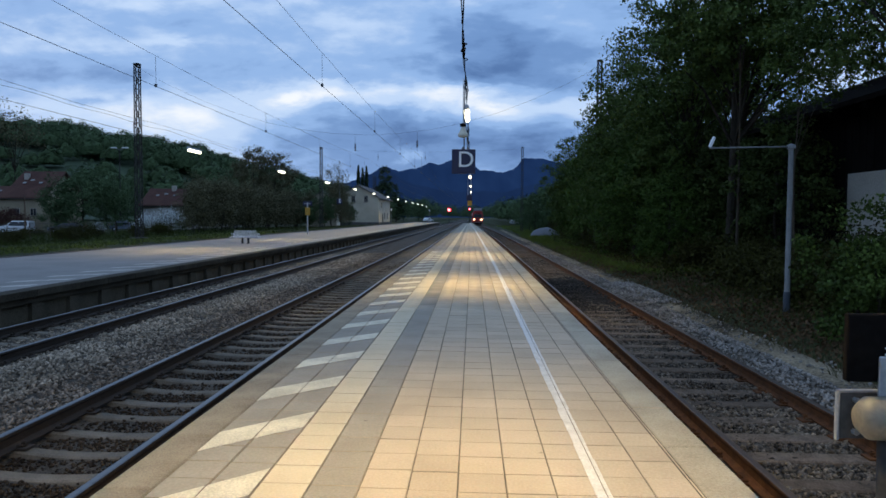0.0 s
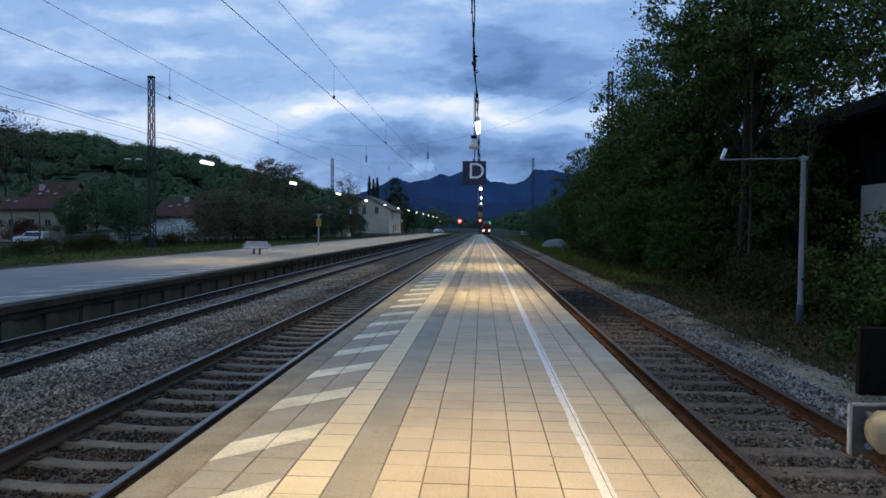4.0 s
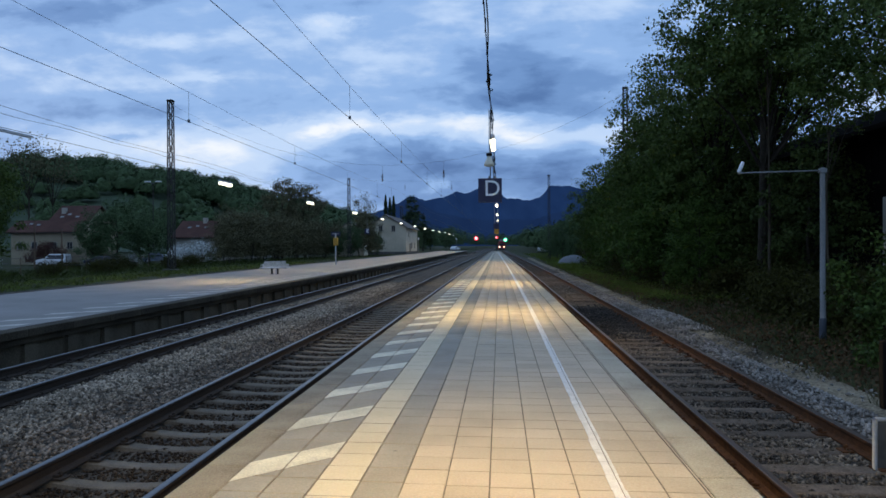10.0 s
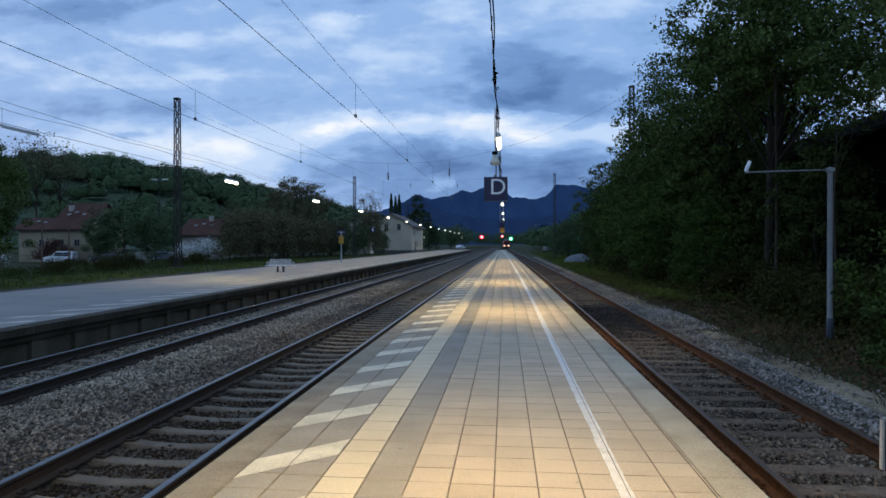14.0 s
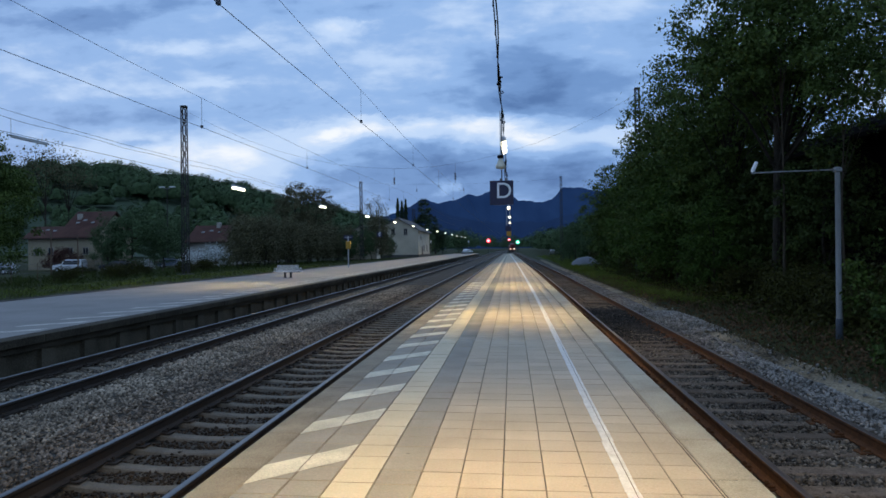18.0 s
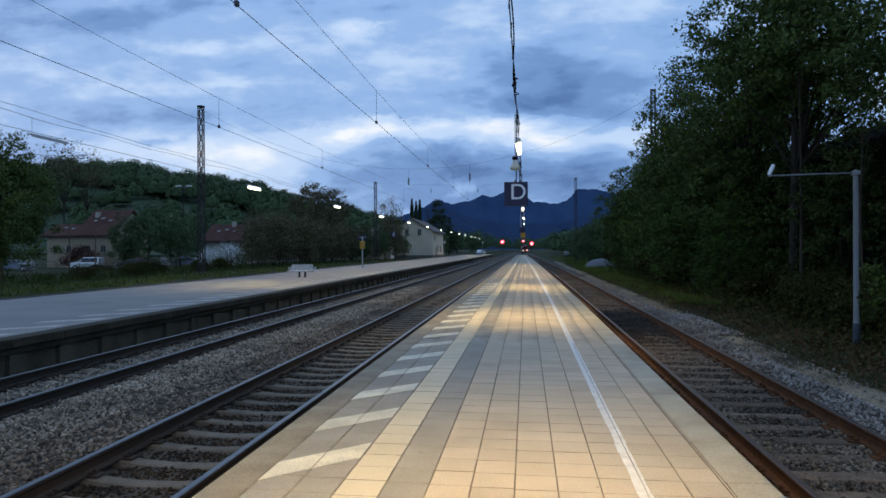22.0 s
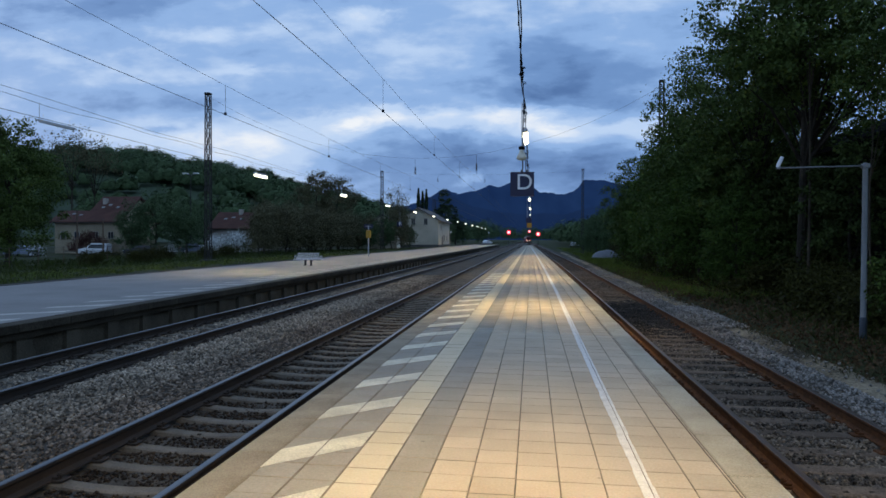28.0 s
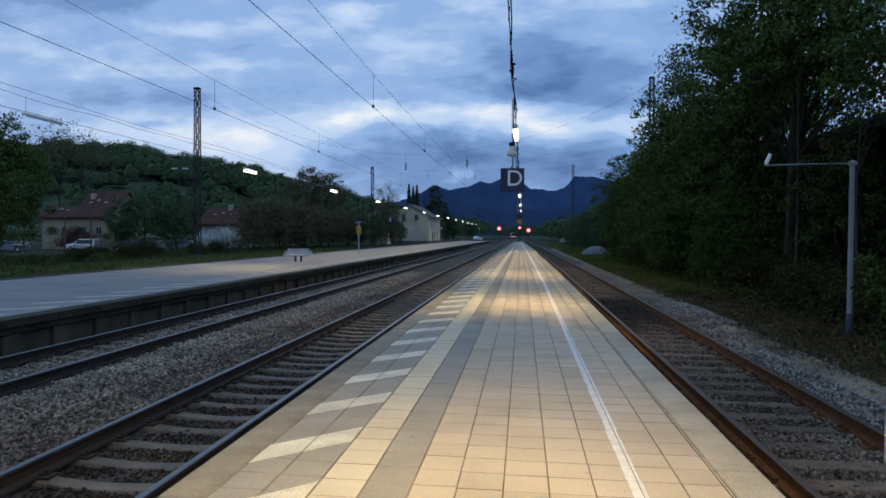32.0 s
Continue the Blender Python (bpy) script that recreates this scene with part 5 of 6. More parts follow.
gable_house("house", pose(-25.6, 116, -0.1, 0, 0, 5), 5, 7, 4.2, 5.8, RENDER_WHITE, ROOF_GREY, "small pale house half hidden by trees", [(-1.2, -0.02, 2.6, 0.8, 1.1, "-y"), (1.2, -0.02, 2.6, 0.8, 1.1, "-y"), (0, -0.02, 0.8, 0.8, 1.1, "-y")])
gable_house("house", pose(-34, 205, 0, 0, 0, 5), 8, 12, 4.4, 6.8, RENDER_WHITE, ROOF_GREY, "distant pale house beyond the platform end", [(0, -0.02, 2.2, 1.0, 1.2, "-y")])


def barn(m):
    th = thing("barn", m, "weathered timber barn, coloured near black for shade under the trees", "barn")
    for i in range(64):
        y = i * 0.42
        part("board", board_mesh, None, th, m=pose(0, y, 0))
    part("wall_core", Shape().box(0.03, 2.2, 0.0, 26.9, -0.3, 5.95).sweep([(0.9, 5.9), (2.2, 5.9), (2.2, 6.98)], [(0, 0, 0), (0, 26.9, 0)]), SHADED_BLACK, th)
    part("roof", Shape().sweep([(-1.1, 5.55), (2.45, 7.15), (2.45, 7.33), (-1.1, 5.7)], [(0, -0.9, 0), (0, 27.6, 0)]), SHADED_BLACK, th)
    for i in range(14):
        part("rafter", Shape().box(-1.0, 0.0, i * 2.0 - 0.06, i * 2.0 + 0.06, 5.38, 5.52), SHADED_BLACK, th)
    part("door", Shape().box(-0.07, -0.012, 6.2, 8.5, 1.2, 3.62, 0.01), RENDER_GREY, th, "pale grey panel on the barn wall")
    return th


board_mesh = Shape().box(-0.02, 0.03, 0.0, 0.40, -0.3, 6.0, 0.006).mesh("board", SHADED_BLACK)
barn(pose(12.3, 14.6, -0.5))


# ---------------------------------------------------------------- cars
def car(m, length, height, paint, label, van=False):
    th = thing("car", m, label, "car", "parked cars")
    h = length / 2
    if van:
        prof = [(-h, 0.35), (-h, 1.0), (-h + 0.05, height - 0.1), (-h + 0.2, height), (h - 1.9, height), (h - 1.2, 1.12), (h - 0.15, 0.92), (h, 0.75), (h, 0.35)]
    else:
        prof = [(-h, 0.35), (-h, 0.85), (-h + 0.45, 1.0), (-h + 1.0, height - 0.04), (-h + 1.5, height), (h - 1.9, height - 0.03), (h - 1.1, 0.98), (h - 0.1, 0.78), (h, 0.6), (h, 0.35)]
    s = Shape()
    n = len(prof)
    v = []
    for y, inset in ((-0.86, 0.05), (-0.80, 0.0), (0.80, 0.0), (0.86, 0.05)):
        for x, z in prof:
            t = max(0.0, (z - 1.0)) * 0.16
            v.append((x * (1 - inset * 0.3), y * (1 - t), z - inset * 0.4))
    f = [(r * n + i, r * n + (i + 1) % n, (r + 1) * n + (i + 1) % n, (r + 1) * n + i) for r in range(3) for i in range(n)]
    f += [tuple(range(n - 1, -1, -1)), tuple(range(3 * n, 4 * n))]
    part("body", s.add(v, f), paint, th)
    top = height - 0.12
    x0, x1 = (-h + 0.25, h - 1.75) if van else (-h + 0.95, h - 1.75)
    for y in (-0.872, 0.872):
        mid = (x0 + x1) / 2
        for a, b in ((x0, mid - 0.05), (mid + 0.05, x1)):
            q = 1 if y > 0 else -1
            part("window", Shape().add([(a, y, 1.02), (b + 0.3, y, 1.02), (b, y - q * 0.09, top), (a, y - q * 0.09, top), (a, y - q * 0.03, 1.02), (b, y - q * 0.03, 1.02), (b, y - q * 0.12, top), (a, y - q * 0.12, top)],
                                       [(0, 1, 2, 3), (4, 7, 6, 5), (0, 4, 5, 1), (3, 2, 6, 7), (0, 3, 7, 4), (1, 5, 6, 2)]), GLASS, th, "dark glass")
    part("windscreen", Shape().add([(h - 1.24, -0.7, 1.1), (h - 1.24, 0.7, 1.1), (h - 1.82, 0.62, top), (h - 1.82, -0.62, top), (h - 1.3, -0.7, 1.06), (h - 1.3, 0.7, 1.06), (h - 1.9, 0.62, top), (h - 1.9, -0.62, top)],
                                   [(0, 1, 2, 3), (4, 7, 6, 5), (0, 4, 5, 1), (3, 2, 6, 7), (0, 3, 7, 4), (1, 5, 6, 2)]), GLASS, th, "dark glass")
    for x in (-h + 0.75, h - 0.8):
        for y in (-0.84, 0.84):
            wh = new("wheel")
            wh.parent = th
            wh.matrix_basis = pose(x, y, 0.32)
            part("tyre", Shape().lathe([(0.2, -0.1), (0.32, -0.08), (0.32, 0.08), (0.2, 0.1)], 16, "y"), RUBBER, wh)
            part("rim", Shape().lathe([(0.19, -0.105), (0.19, 0.105)], 12, "y"), GALV, wh)
    for y in (-0.62, 0.62):
        part("headlight", Shape().box(h - 0.12, h + 0.015, y - 0.17, y + 0.17, 0.62, 0.76, 0.02), SIGN_WHITE, th)
        part("tail_light", Shape().box(-h - 0.01, -h + 0.06, y - 0.1, y + 0.1, 0.75, 1.0, 0.02), TRAIN_RED, th)
    return th


def parked(x, y, turn, *spec):
    return car(pose(x, y, float(lie(np.array(x), np.array(y))) - 0.03, 0, 0, turn), *spec)


parked(-61.0, 89.5, 186, 4.1, 1.7, CAR_WHITE, "white van-like estate car parked on the grass", True)
parked(-51.5, 100, 20, 4.2, 1.5, CAR_BLUE, "blue-grey hatchback parked by the fence")
parked(-66, 82, 10, 4.4, 1.45, CAR_BLUE, "blue-grey car parked under bushes")
parked(-52.2, 86.5, 195, 4.2, 1.35, CAR_DARK, "dark car parked on the grass")
car(pose(-33.5, 92, -0.15, 0, 0, 20), 4.2, 1.45, CAR_WHITE, "white car parked far behind the platform")
car(pose(-15.5, 240, -0.15, 0, 0, 60), 4.2, 1.45, CAR_WHITE, "white car parked beyond the platform end")

# wire fence behind the far platform
fence = thing("wire_fence", pose(0, 0, 0), "low dark wire fence behind the grass", "fence")
for i in range(40):
    y = 30 + i * 2.6
    part("fence_post", Shape().tube([(-31 - i * 0.12, y, -0.4), (-31 - i * 0.12, y, 1.0)], 0.022, 6), WOOD, fence)
for z in (0.35, 0.65, 0.95):
    part("fence_wire", Shape().tube([(-31, 30, z), (-35.7, 131.4, z)], 0.014, 4), WIRE, fence)

# plank fence and bare poles before the houses
garden_fence = thing("garden_fence", pose(-42.7, 75, -1.0, 0, 0, 2), "low green garden fence with a pale top rail", "fence")
part("top_rail", Shape().box(-1.65, 1.65, -0.03, 0.03, 1.02, 1.09, 0.008), FRAME_WHITE, garden_fence, "pale top rail")
for i in range(4):
    part("fence_post", Shape().box(-1.6 + i * 1.05, -1.52 + i * 1.05, -0.04, 0.04, -0.3, 1.02, 0.006), WOOD, garden_fence)
for i in range(11):
    part("fence_plank", Shape().box(-1.6 + i * 0.29, -1.33 + i * 0.29, -0.065, -0.042, -0.12, 0.96, 0.005), FENCE_GREEN, garden_fence)
for x, y, h in ((-53.4, 75, 5.6), (-50.1, 75, 4.4)):
    pole = thing("wooden_pole", pose(x, y, float(lie(np.array(x), np.array(y)))), "slim dark wooden pole before the pale house", "pole")
    part("pole_shaft", Shape().tube([(0, 0, -0.3), (0.02, 0, h * 0.5), (0, 0, h)], [0.10, 0.085, 0.06], 8), WOOD, pole)
    part("pole_cap", Shape().lathe([(0.09, -0.03), (0.09, 0.02), (0.01, 0.09)], 8, "z", (0, 0, h)), MAST_STEEL, pole)

# tarpaulin-covered heap beside the side track
g = np.linspace(-1, 1, 17)
s = Shape()
hv = []
for j, b in enumerate(g):
    for i, a in enumerate(g):
        r = min(1.0, math.hypot(a, b))
        hv.append((a * 1.75, b * 1.5, 1.12 * max(0.0, 1 - r * r) ** 0.62 + 0.05 * math.sin(a * 7 + b * 3) * (1 - r) - 0.06))
s.add(hv, [(j * 17 + i, j * 17 + i + 1, (j + 1) * 17 + i + 1, (j + 1) * 17 + i) for j in range(16) for i in range(16)])
solid("covered_heap", s, TARP, "rounded heap under a grey tarpaulin beside the track", "heap", "", pose(8.4, 80, -0.58), smooth=True)
car(pose(12.6, 206, -0.5, 0, 0, 70), 4.2, 1.45, CAR_WHITE, "white car parked beside the far side track")


# ---------------------------------------------------------------- mountains
def ridge(name, dist, points, material, label):
    xs = np.linspace(points[0][0], points[-1][0], 900)
    tops = np.interp(xs, [p[0] for p in points], [p[1] for p in points])
    r = np.random.default_rng(3)
    wob = np.convolve(r.normal(0, 1, len(xs) + 8), np.ones(3) / 3, "same")[4:-4] * 0.0007 + np.convolve(r.normal(0, 1, len(xs) + 48), np.ones(9) / 9, "same")[24:-24] * 0.0024
    s = Shape()
    v, f = [], []
    for i, (u, t) in enumerate(zip(xs, tops + wob)):
        v += [(u * dist, dist, -30), (u * dist, dist, t * dist + 1.6), (u * dist * 1.1, dist * 1.1, -30)]
    for i in range(len(xs) - 1):
        f += [(3 * i, 3 * i + 3, 3 * i + 4, 3 * i + 1), (3 * i + 1, 3 * i + 4, 3 * i + 5, 3 * i + 2)]
    solid(name, s.add(v, f), material, label, "mountain", "structure")


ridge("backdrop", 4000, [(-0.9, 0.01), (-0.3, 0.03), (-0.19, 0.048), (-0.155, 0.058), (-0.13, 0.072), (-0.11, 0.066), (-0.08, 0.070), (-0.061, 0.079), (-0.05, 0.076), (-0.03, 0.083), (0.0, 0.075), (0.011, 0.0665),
                         (0.044, 0.0665), (0.056, 0.069), (0.064, 0.073), (0.072, 0.0845), (0.095, 0.0845), (0.13, 0.080), (0.3, 0.06), (0.9, 0.03)], MOUNTAIN, "blue mountain ridge with dusk haze put into its colour")
ridge("backdrop", 3000, [(-0.9, 0.004), (-0.2, 0.03), (-0.155, 0.056), (-0.128, 0.0725), (-0.11, 0.060), (-0.09, 0.048), (-0.05, 0.04), (0.0, 0.036), (0.05, 0.038), (0.1, 0.05), (0.2, 0.055), (0.9, 0.02)], FOOTHILL, "forested foothills coloured dark blue for the haze")


# ---------------------------------------------------------------- trees
def crown_points(rng_, n, clumps, radius, centre, height, spread=0.16, hollow=0.55, cone=0.25):
    """Points in many small clumps, most of them near the crown's outside."""
    d = unit(rng_, clumps)
    rad = rng_.uniform(hollow, 1.0, clumps) ** 0.8
    wob = 1 + 0.28 * np.sin(d[:, 0] * 5 + d[:, 2] * 4) * np.cos(d[:, 1] * 6 - d[:, 2] * 3)
    c = d * (rad * wob)[:, None] * np.array([radius, radius, height])
    c[:, :2] *= (1 - cone * np.clip(c[:, 2:] / height, -1, 1))
    pick = rng_.integers(0, clumps, n)
    sig = radius * spread * rng_.uniform(0.5, 1.3, clumps)[pick]
    off = np.clip(rng_.normal(size=(n, 3)), -1.7, 1.7) * np.array([1, 1, 0.7])
    out = off / (np.linalg.norm(off, axis=1, keepdims=True) + 1e-9) + 0.8 * d[pick] + np.array([0, 0, 0.25])
    out /= np.linalg.norm(out, axis=1, keepdims=True) + 1e-9
    rise = np.array([0, 0, centre])
    return c[pick] + off * sig[:, None] + rise, c + rise, out


def make_tree(name, seed, height, radius, low_z, n, size, leaf, label, clumps=90, trunk=0.22, spread=0.16, hollow=0.5, limbs=16, category="tree", cone=0.25, bark=None):
    r = np.random.default_rng(seed)
    th = thing(name, pose(0, 0, 0), label, category)
    half = (height - low_z) / 2
    pts, c, out = crown_points(r, n, clumps, radius, low_z + half, half, spread, hollow, cone)
    s = Shape()
    bend = r.normal(0, 0.25, 2)
    stem = [(bend[0] * math.sin(i * 0.5), bend[1] * math.sin(i * 0.45), -0.3 + (height * 0.85 + 0.3) * i / 7) for i in range(8)]
    s.tube(stem, [trunk * (1.25 if i == 0 else 1 - i / 8.2) for i in range(8)], 9)
    for i in range(limbs):
        tip = Vector(c[(i * 5) % len(c)])
        k = min(6, max(3 if low_z > 3 else 2, int((tip.z / height) * 7 - 1)))
        base = Vector(stem[k])
        mid = base.lerp(tip, 0.5) + Vector((0, 0, 0.12 * radius))
        s.tube([base, mid, tip], [trunk * 0.32, trunk * 0.2, trunk * 0.05], 5)
    part("trunk", s, bark or BARK, th)
    part("crown", soup("crown", leaves(r, pts, size, out=out, loose=1.15), [(0, 1, 2, 3)], leaf), None, th)
    return th


def bush(name, seed, w, h, n, size, leaf, label, clumps=40, tight=0.2):
    r = np.random.default_rng(seed)
    th = thing(name, pose(0, 0, 0), label, "bush")
    pts, c, out = crown_points(r, n, clumps, w / 2, h * 0.5, h * 0.55, tight, 0.35)
    pts[:, 2] = np.abs(pts[:, 2])
    s = Shape()
    for i in range(9):
        tip = c[i * 4 % len(c)]
        s.tube([(tip[0] * 0.15, tip[1] * 0.15, -0.2), (tip[0] * 0.5, tip[1] * 0.5, max(tip[2], 0.1) * 0.6), (tip[0], tip[1], max(tip[2], 0.2))], [0.04, 0.03, 0.01], 5)
    part("branchwork", s, BARK, th)
    part("foliage", soup("foliage", leaves(r, pts, size, out=out, loose=1.15), [(0, 1, 2, 3)], leaf), None, th)
    return th


def plant(protos, spots):
    """Stand copies of the prototypes at (which, x, y, turn, scale)."""
    used = set()
    for k, x, y, turn, sc in spots:
        m = pose(x, y, float(lie(np.array(x), np.array(y))), 0, 0, turn)
        p = protos[k]
        if k in used:
            ob = copy_thing(p, m)
        else:
            ob = p
            ob.matrix_basis = m
            used.add(k)
        ob.scale = (sc, sc, sc)


NEAR = {
    "y": make_tree("tree", 6, 10.2, 3.5, 0.1, 30000, 0.17, LEAF, "dense dark broadleaf tree behind the far platform", 300, 0.2, 0.11, 0.35, 12),
    "a": make_tree("tree", 1, 13.5, 4.0, 6.4, 23000, 0.15, LEAF, "tall broadleaf tree with a dense dark crown", 420, 0.2, 0.075, 0.3, 14),
    "b": make_tree("tree", 2, 12.0, 3.6, 1.0, 29000, 0.165, LEAF, "broadleaf tree with foliage down to the ground", 400, 0.16, 0.085, 0.3, 14),
    "c": make_tree("tree", 3, 9.0, 3.0, 0.4, 17000, 0.165, LEAF_FRESH, "young broadleaf tree with fresh green leaves", 300, 0.12, 0.09, 0.3, 12),
    "t": make_tree("tree", 5, 15.5, 4.2, 8.6, 8500, 0.15, LEAF, "tall broadleaf tree with a high dense crown", 380, 0.2, 0.08, 0.25, 14),
    "s": make_tree("tree", 4, 13.0, 4.6, 6.4, 9200, 0.145, LEAF, "broadleaf tree with a thin crown letting the sky through", 190, 0.16, 0.08, 0.3, 22),
}
plant(NEAR, [("t", 18.5, 27.5, 160, 1.0), ("y", -35.0, 42, 30, 0.98), ("y", -39.4, 43.5, 140, 0.95), ("a", 9.75, 26.6, 0, 1.02), ("s", 11.2, 29.3, 40, 1.0), ("s", 10.95, 17.4, 120, 0.92), ("s", 15.15, 23.4, 200, 1.0), ("s", 10.3, 33.5, 80, 1.0), ("b", 9.5, 40, 80, 1.0), ("b", 8.9, 58, 150, 0.8), ("b", 10.9, 35, 160, 0.98), ("c", 8.5, 36.5, 70, 0.75),
             ("c", 8.8, 44, 130, 0.85), ("b", 10.6, 47, 15, 0.95), ("s", 15.0, 42, 60, 1.0), ("b", 11.0, 54, 200, 0.9), ("c", 9.4, 51.5, 280, 0.85), ("c", 9.6, 59, 20, 0.9), ("b", 11.8, 62.5, 100, 0.85),
             ("a", 16.5, 56, 10, 0.9), ("c", 10.6, 68, 160, 0.9), ("b", 13.2, 73, 230, 0.8), ("c", 12.8, 80, 300, 0.9), ("b", 15.4, 87, 20, 0.75), ("s", 11.0, 13.0, 30, 0.92), ("s", 16.0, 17.0, 300, 1.0),
             ("b", 19, 70, 10, 0.9), ("c", 8.6, 30.5, 30, 0.5)])
LOW = {
    "d": bush("bush", 21, 2.7, 2.4, 9500, 0.082, LEAF_BUSH, "leafy green bush beside the track", 60, 0.13),
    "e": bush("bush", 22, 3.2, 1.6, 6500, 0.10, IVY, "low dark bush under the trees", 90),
}
plant(LOW, [("d", 7.25, 12.4, 0, 1.0), ("d", 9.0, 12.6, 80, 1.25), ("e", 8.9, 15.8, 20, 0.7), ("d", 8.9, 10.6, 160, 1.0), ("e", 9.9, 20.0, 100, 0.8), ("e", 9.6, 24.5, 200, 0.8),
            ("e", 9.3, 29, 250, 0.8), ("d", 9.4, 34.5, 40, 0.9), ("e", 8.9, 41, 300, 1.0), ("e", 9.1, 48.5, 10, 1.1), ("d", 9.4, 56.5, 100, 1.1), ("e", 9.6, 64.5, 50, 1.2), ("e", 10.6, 74, 80, 1.1), ("d", 10.6, 14.2, 10, 1.3), ("e", 8.7, 18.6, 10, 0.75), ("e", 8.8, 21.6, 130, 0.8), ("e", 10.6, 18.2, 50, 1.1), ("d", 11.3, 20.4, 50, 0.6), ("e", 10.8, 26.5, 150, 1.1), ("d", 11.2, 30, 50, 1.1),
            ("e", -27.5, 40, 10, 0.55), ("e", -28.0, 46, 150, 0.6), ("e", -29.5, 51, 40, 0.7), ("e", -27.2, 55, 190, 0.6), ("e", -32.0, 57.5, 100, 0.4), ("e", -28.6, 62, 260, 0.7), ("d", -42.4, 93, 20, 1.0), ("d", -39.6, 92, 120, 0.8), ("d", -46.0, 93, 220, 0.9), ("e", -46.5, 70, 20, 0.5), ("e", -43.4, 67, 70, 0.42), ("e", -40.5, 68, 150, 0.6), ("d", 12.0, 91, 10, 1.3), ("e", 11.0, 86, 120, 1.1)])
SLENDER = {"w": make_tree("tree", 9, 7.0, 2.1, 0.4, 11000, 0.14, LEAF_SHADED, "young tree before the barn wall, leaves darkened for shade", 130, 0.09, 0.1, 0.3, 8),
           "u": make_tree("tree", 8, 11.5, 1.9, 7.2, 3600, 0.14, LEAF, "slender tree with a bare pale-brown trunk", 110, 0.062, 0.1, 0.3, 5, bark=PALE_BARK)}
plant(SLENDER, [("w", 10.9, 24.5, 0, 0.9), ("w", 11.3, 29.5, 80, 1.0), ("w", 11.2, 18.2, 150, 0.3), ("w", 10.6, 33.5, 230, 1.0), ("w", 11.5, 16.2, 300, 0.62), ("u", 9.22, 24.5, 0, 1.0), ("u", 9.75, 21.0, 140, 0.72), ("u", 15.2, 26.8, 60, 1.0)])
MID = {
    "f": make_tree("tree", 31, 11.0, 3.6, 0.6, 7500, 0.28, LEAF_HILL, "dark green tree beyond the far platform", 90, 0.16),
    "k": make_tree("tree", 33, 11.0, 3.8, 0.3, 7500, 0.28, LEAF_HILL, "dark tree beside the side track", 120, 0.16),
    "g": make_tree("tree", 32, 8.5, 2.6, 0.3, 4600, 0.22, LEAF_BROWN, "half-leaved brownish thicket tree", 60, 0.10, 0.2, 0.3),
}
plant(MID, [("f", -52.3, 90, 20, 0.82), ("f", -55.6, 90, 200, 0.66), ("f", -57.6, 93.5, 90, 0.45), ("f", -49.0, 93, 120, 0.62), ("f", -76, 88, 10, 0.5), ("f", -50, 113, 100, 0.65), ("f", -56, 112, 50, 0.8), ("f", -64, 118, 190, 0.9), ("f", -37, 112, 300, 0.75), ("f", -33, 126, 10, 0.7),
            ("f", -76, 110, 20, 0.8), ("f", -48, 128, 10, 0.9), ("f", -40, 134, 200, 0.9), ("f", -70, 84, 120, 0.45), ("f", -30.5, 152, 30, 0.7), ("f", -27.0, 170, 70, 0.7), ("f", -25, 182, 10, 0.6),
            ("f", -24, 196, 120, 0.65), ("f", -29, 190, 40, 0.8), ("f", -22, 218, 10, 0.7), ("f", -26, 232, 90, 0.8), ("f", -19.5, 250, 200, 0.7), ("f", -20, 275, 20, 0.8), ("f", -28, 128, 20, 0.55), ("f", -23.5, 131, 60, 0.40), ("f", -25.4, 131.5, 10, 0.5), ("f", -27.8, 107, 10, 0.42), ("f", -25.6, 107.5, 80, 0.34), ("f", -23.6, 109, 150, 0.52), ("g", -23.0, 112, 30, 0.85), ("g", -21.9, 113.5, 130, 0.7), ("k", 14, 97, 60, 0.5), ("k", 14.5, 105, 10, 0.55), ("k", 16, 113, 60, 0.62), ("k", 13.5, 121, 10, 0.5), ("k", 13.5, 132, 20, 0.55), ("k", 15.5, 141, 200, 0.7), ("k", 17, 155, 100, 0.75), ("k", 16, 170, 0, 0.7), ("k", 8.8, 97, 30, 0.55), ("k", 10.8, 95, 110, 0.62), ("k", 11.2, 105, 200, 0.7), ("k", 9.4, 113, 290, 0.58), ("k", 9.0, 123, 70, 0.5)] + [("g", -24.8, 126, 20, 1.12), ("g", -26.6, 128, 80, 1.0)]
      + [("g", -27.5 - 0.35 * (i % 4), 66 + i * 2.0, i * 47 % 360, 0.60 + 0.045 * (i % 5)) for i in range(1, 26)]
      + [("g", -31.5 - 0.5 * (i % 3), 70 + i * 2.6, i * 67 % 360, 0.70 + 0.045 * (i % 4)) for i in range(3, 20)])

def poplar():
    r_ = np.random.default_rng(41)
    th = thing("poplar", pose(0, 0, 0), "slim dark columnar poplar", "tree")
    part("trunk", Shape().tube([(0, 0, -0.3), (0, 0, 8), (0.05, 0, 16)], [0.16, 0.1, 0.02], 7), BARK, th)
    z = r_.uniform(0.6, 17.0, 5200)
    a_, q = r_.uniform(0, 6.28, 5200), np.sqrt(r_.random(5200)) * 0.62 * (0.9 + 0.1 * np.sin(z * 3.1)) * np.clip((18.2 - z) / 4.5, 0.3, 1)
    part("crown", soup("crown", leaves(r_, np.stack([q * np.cos(a_), q * np.sin(a_), z], 1), 0.3), [(0, 1, 2, 3)], NEEDLE), None, th)
    return th


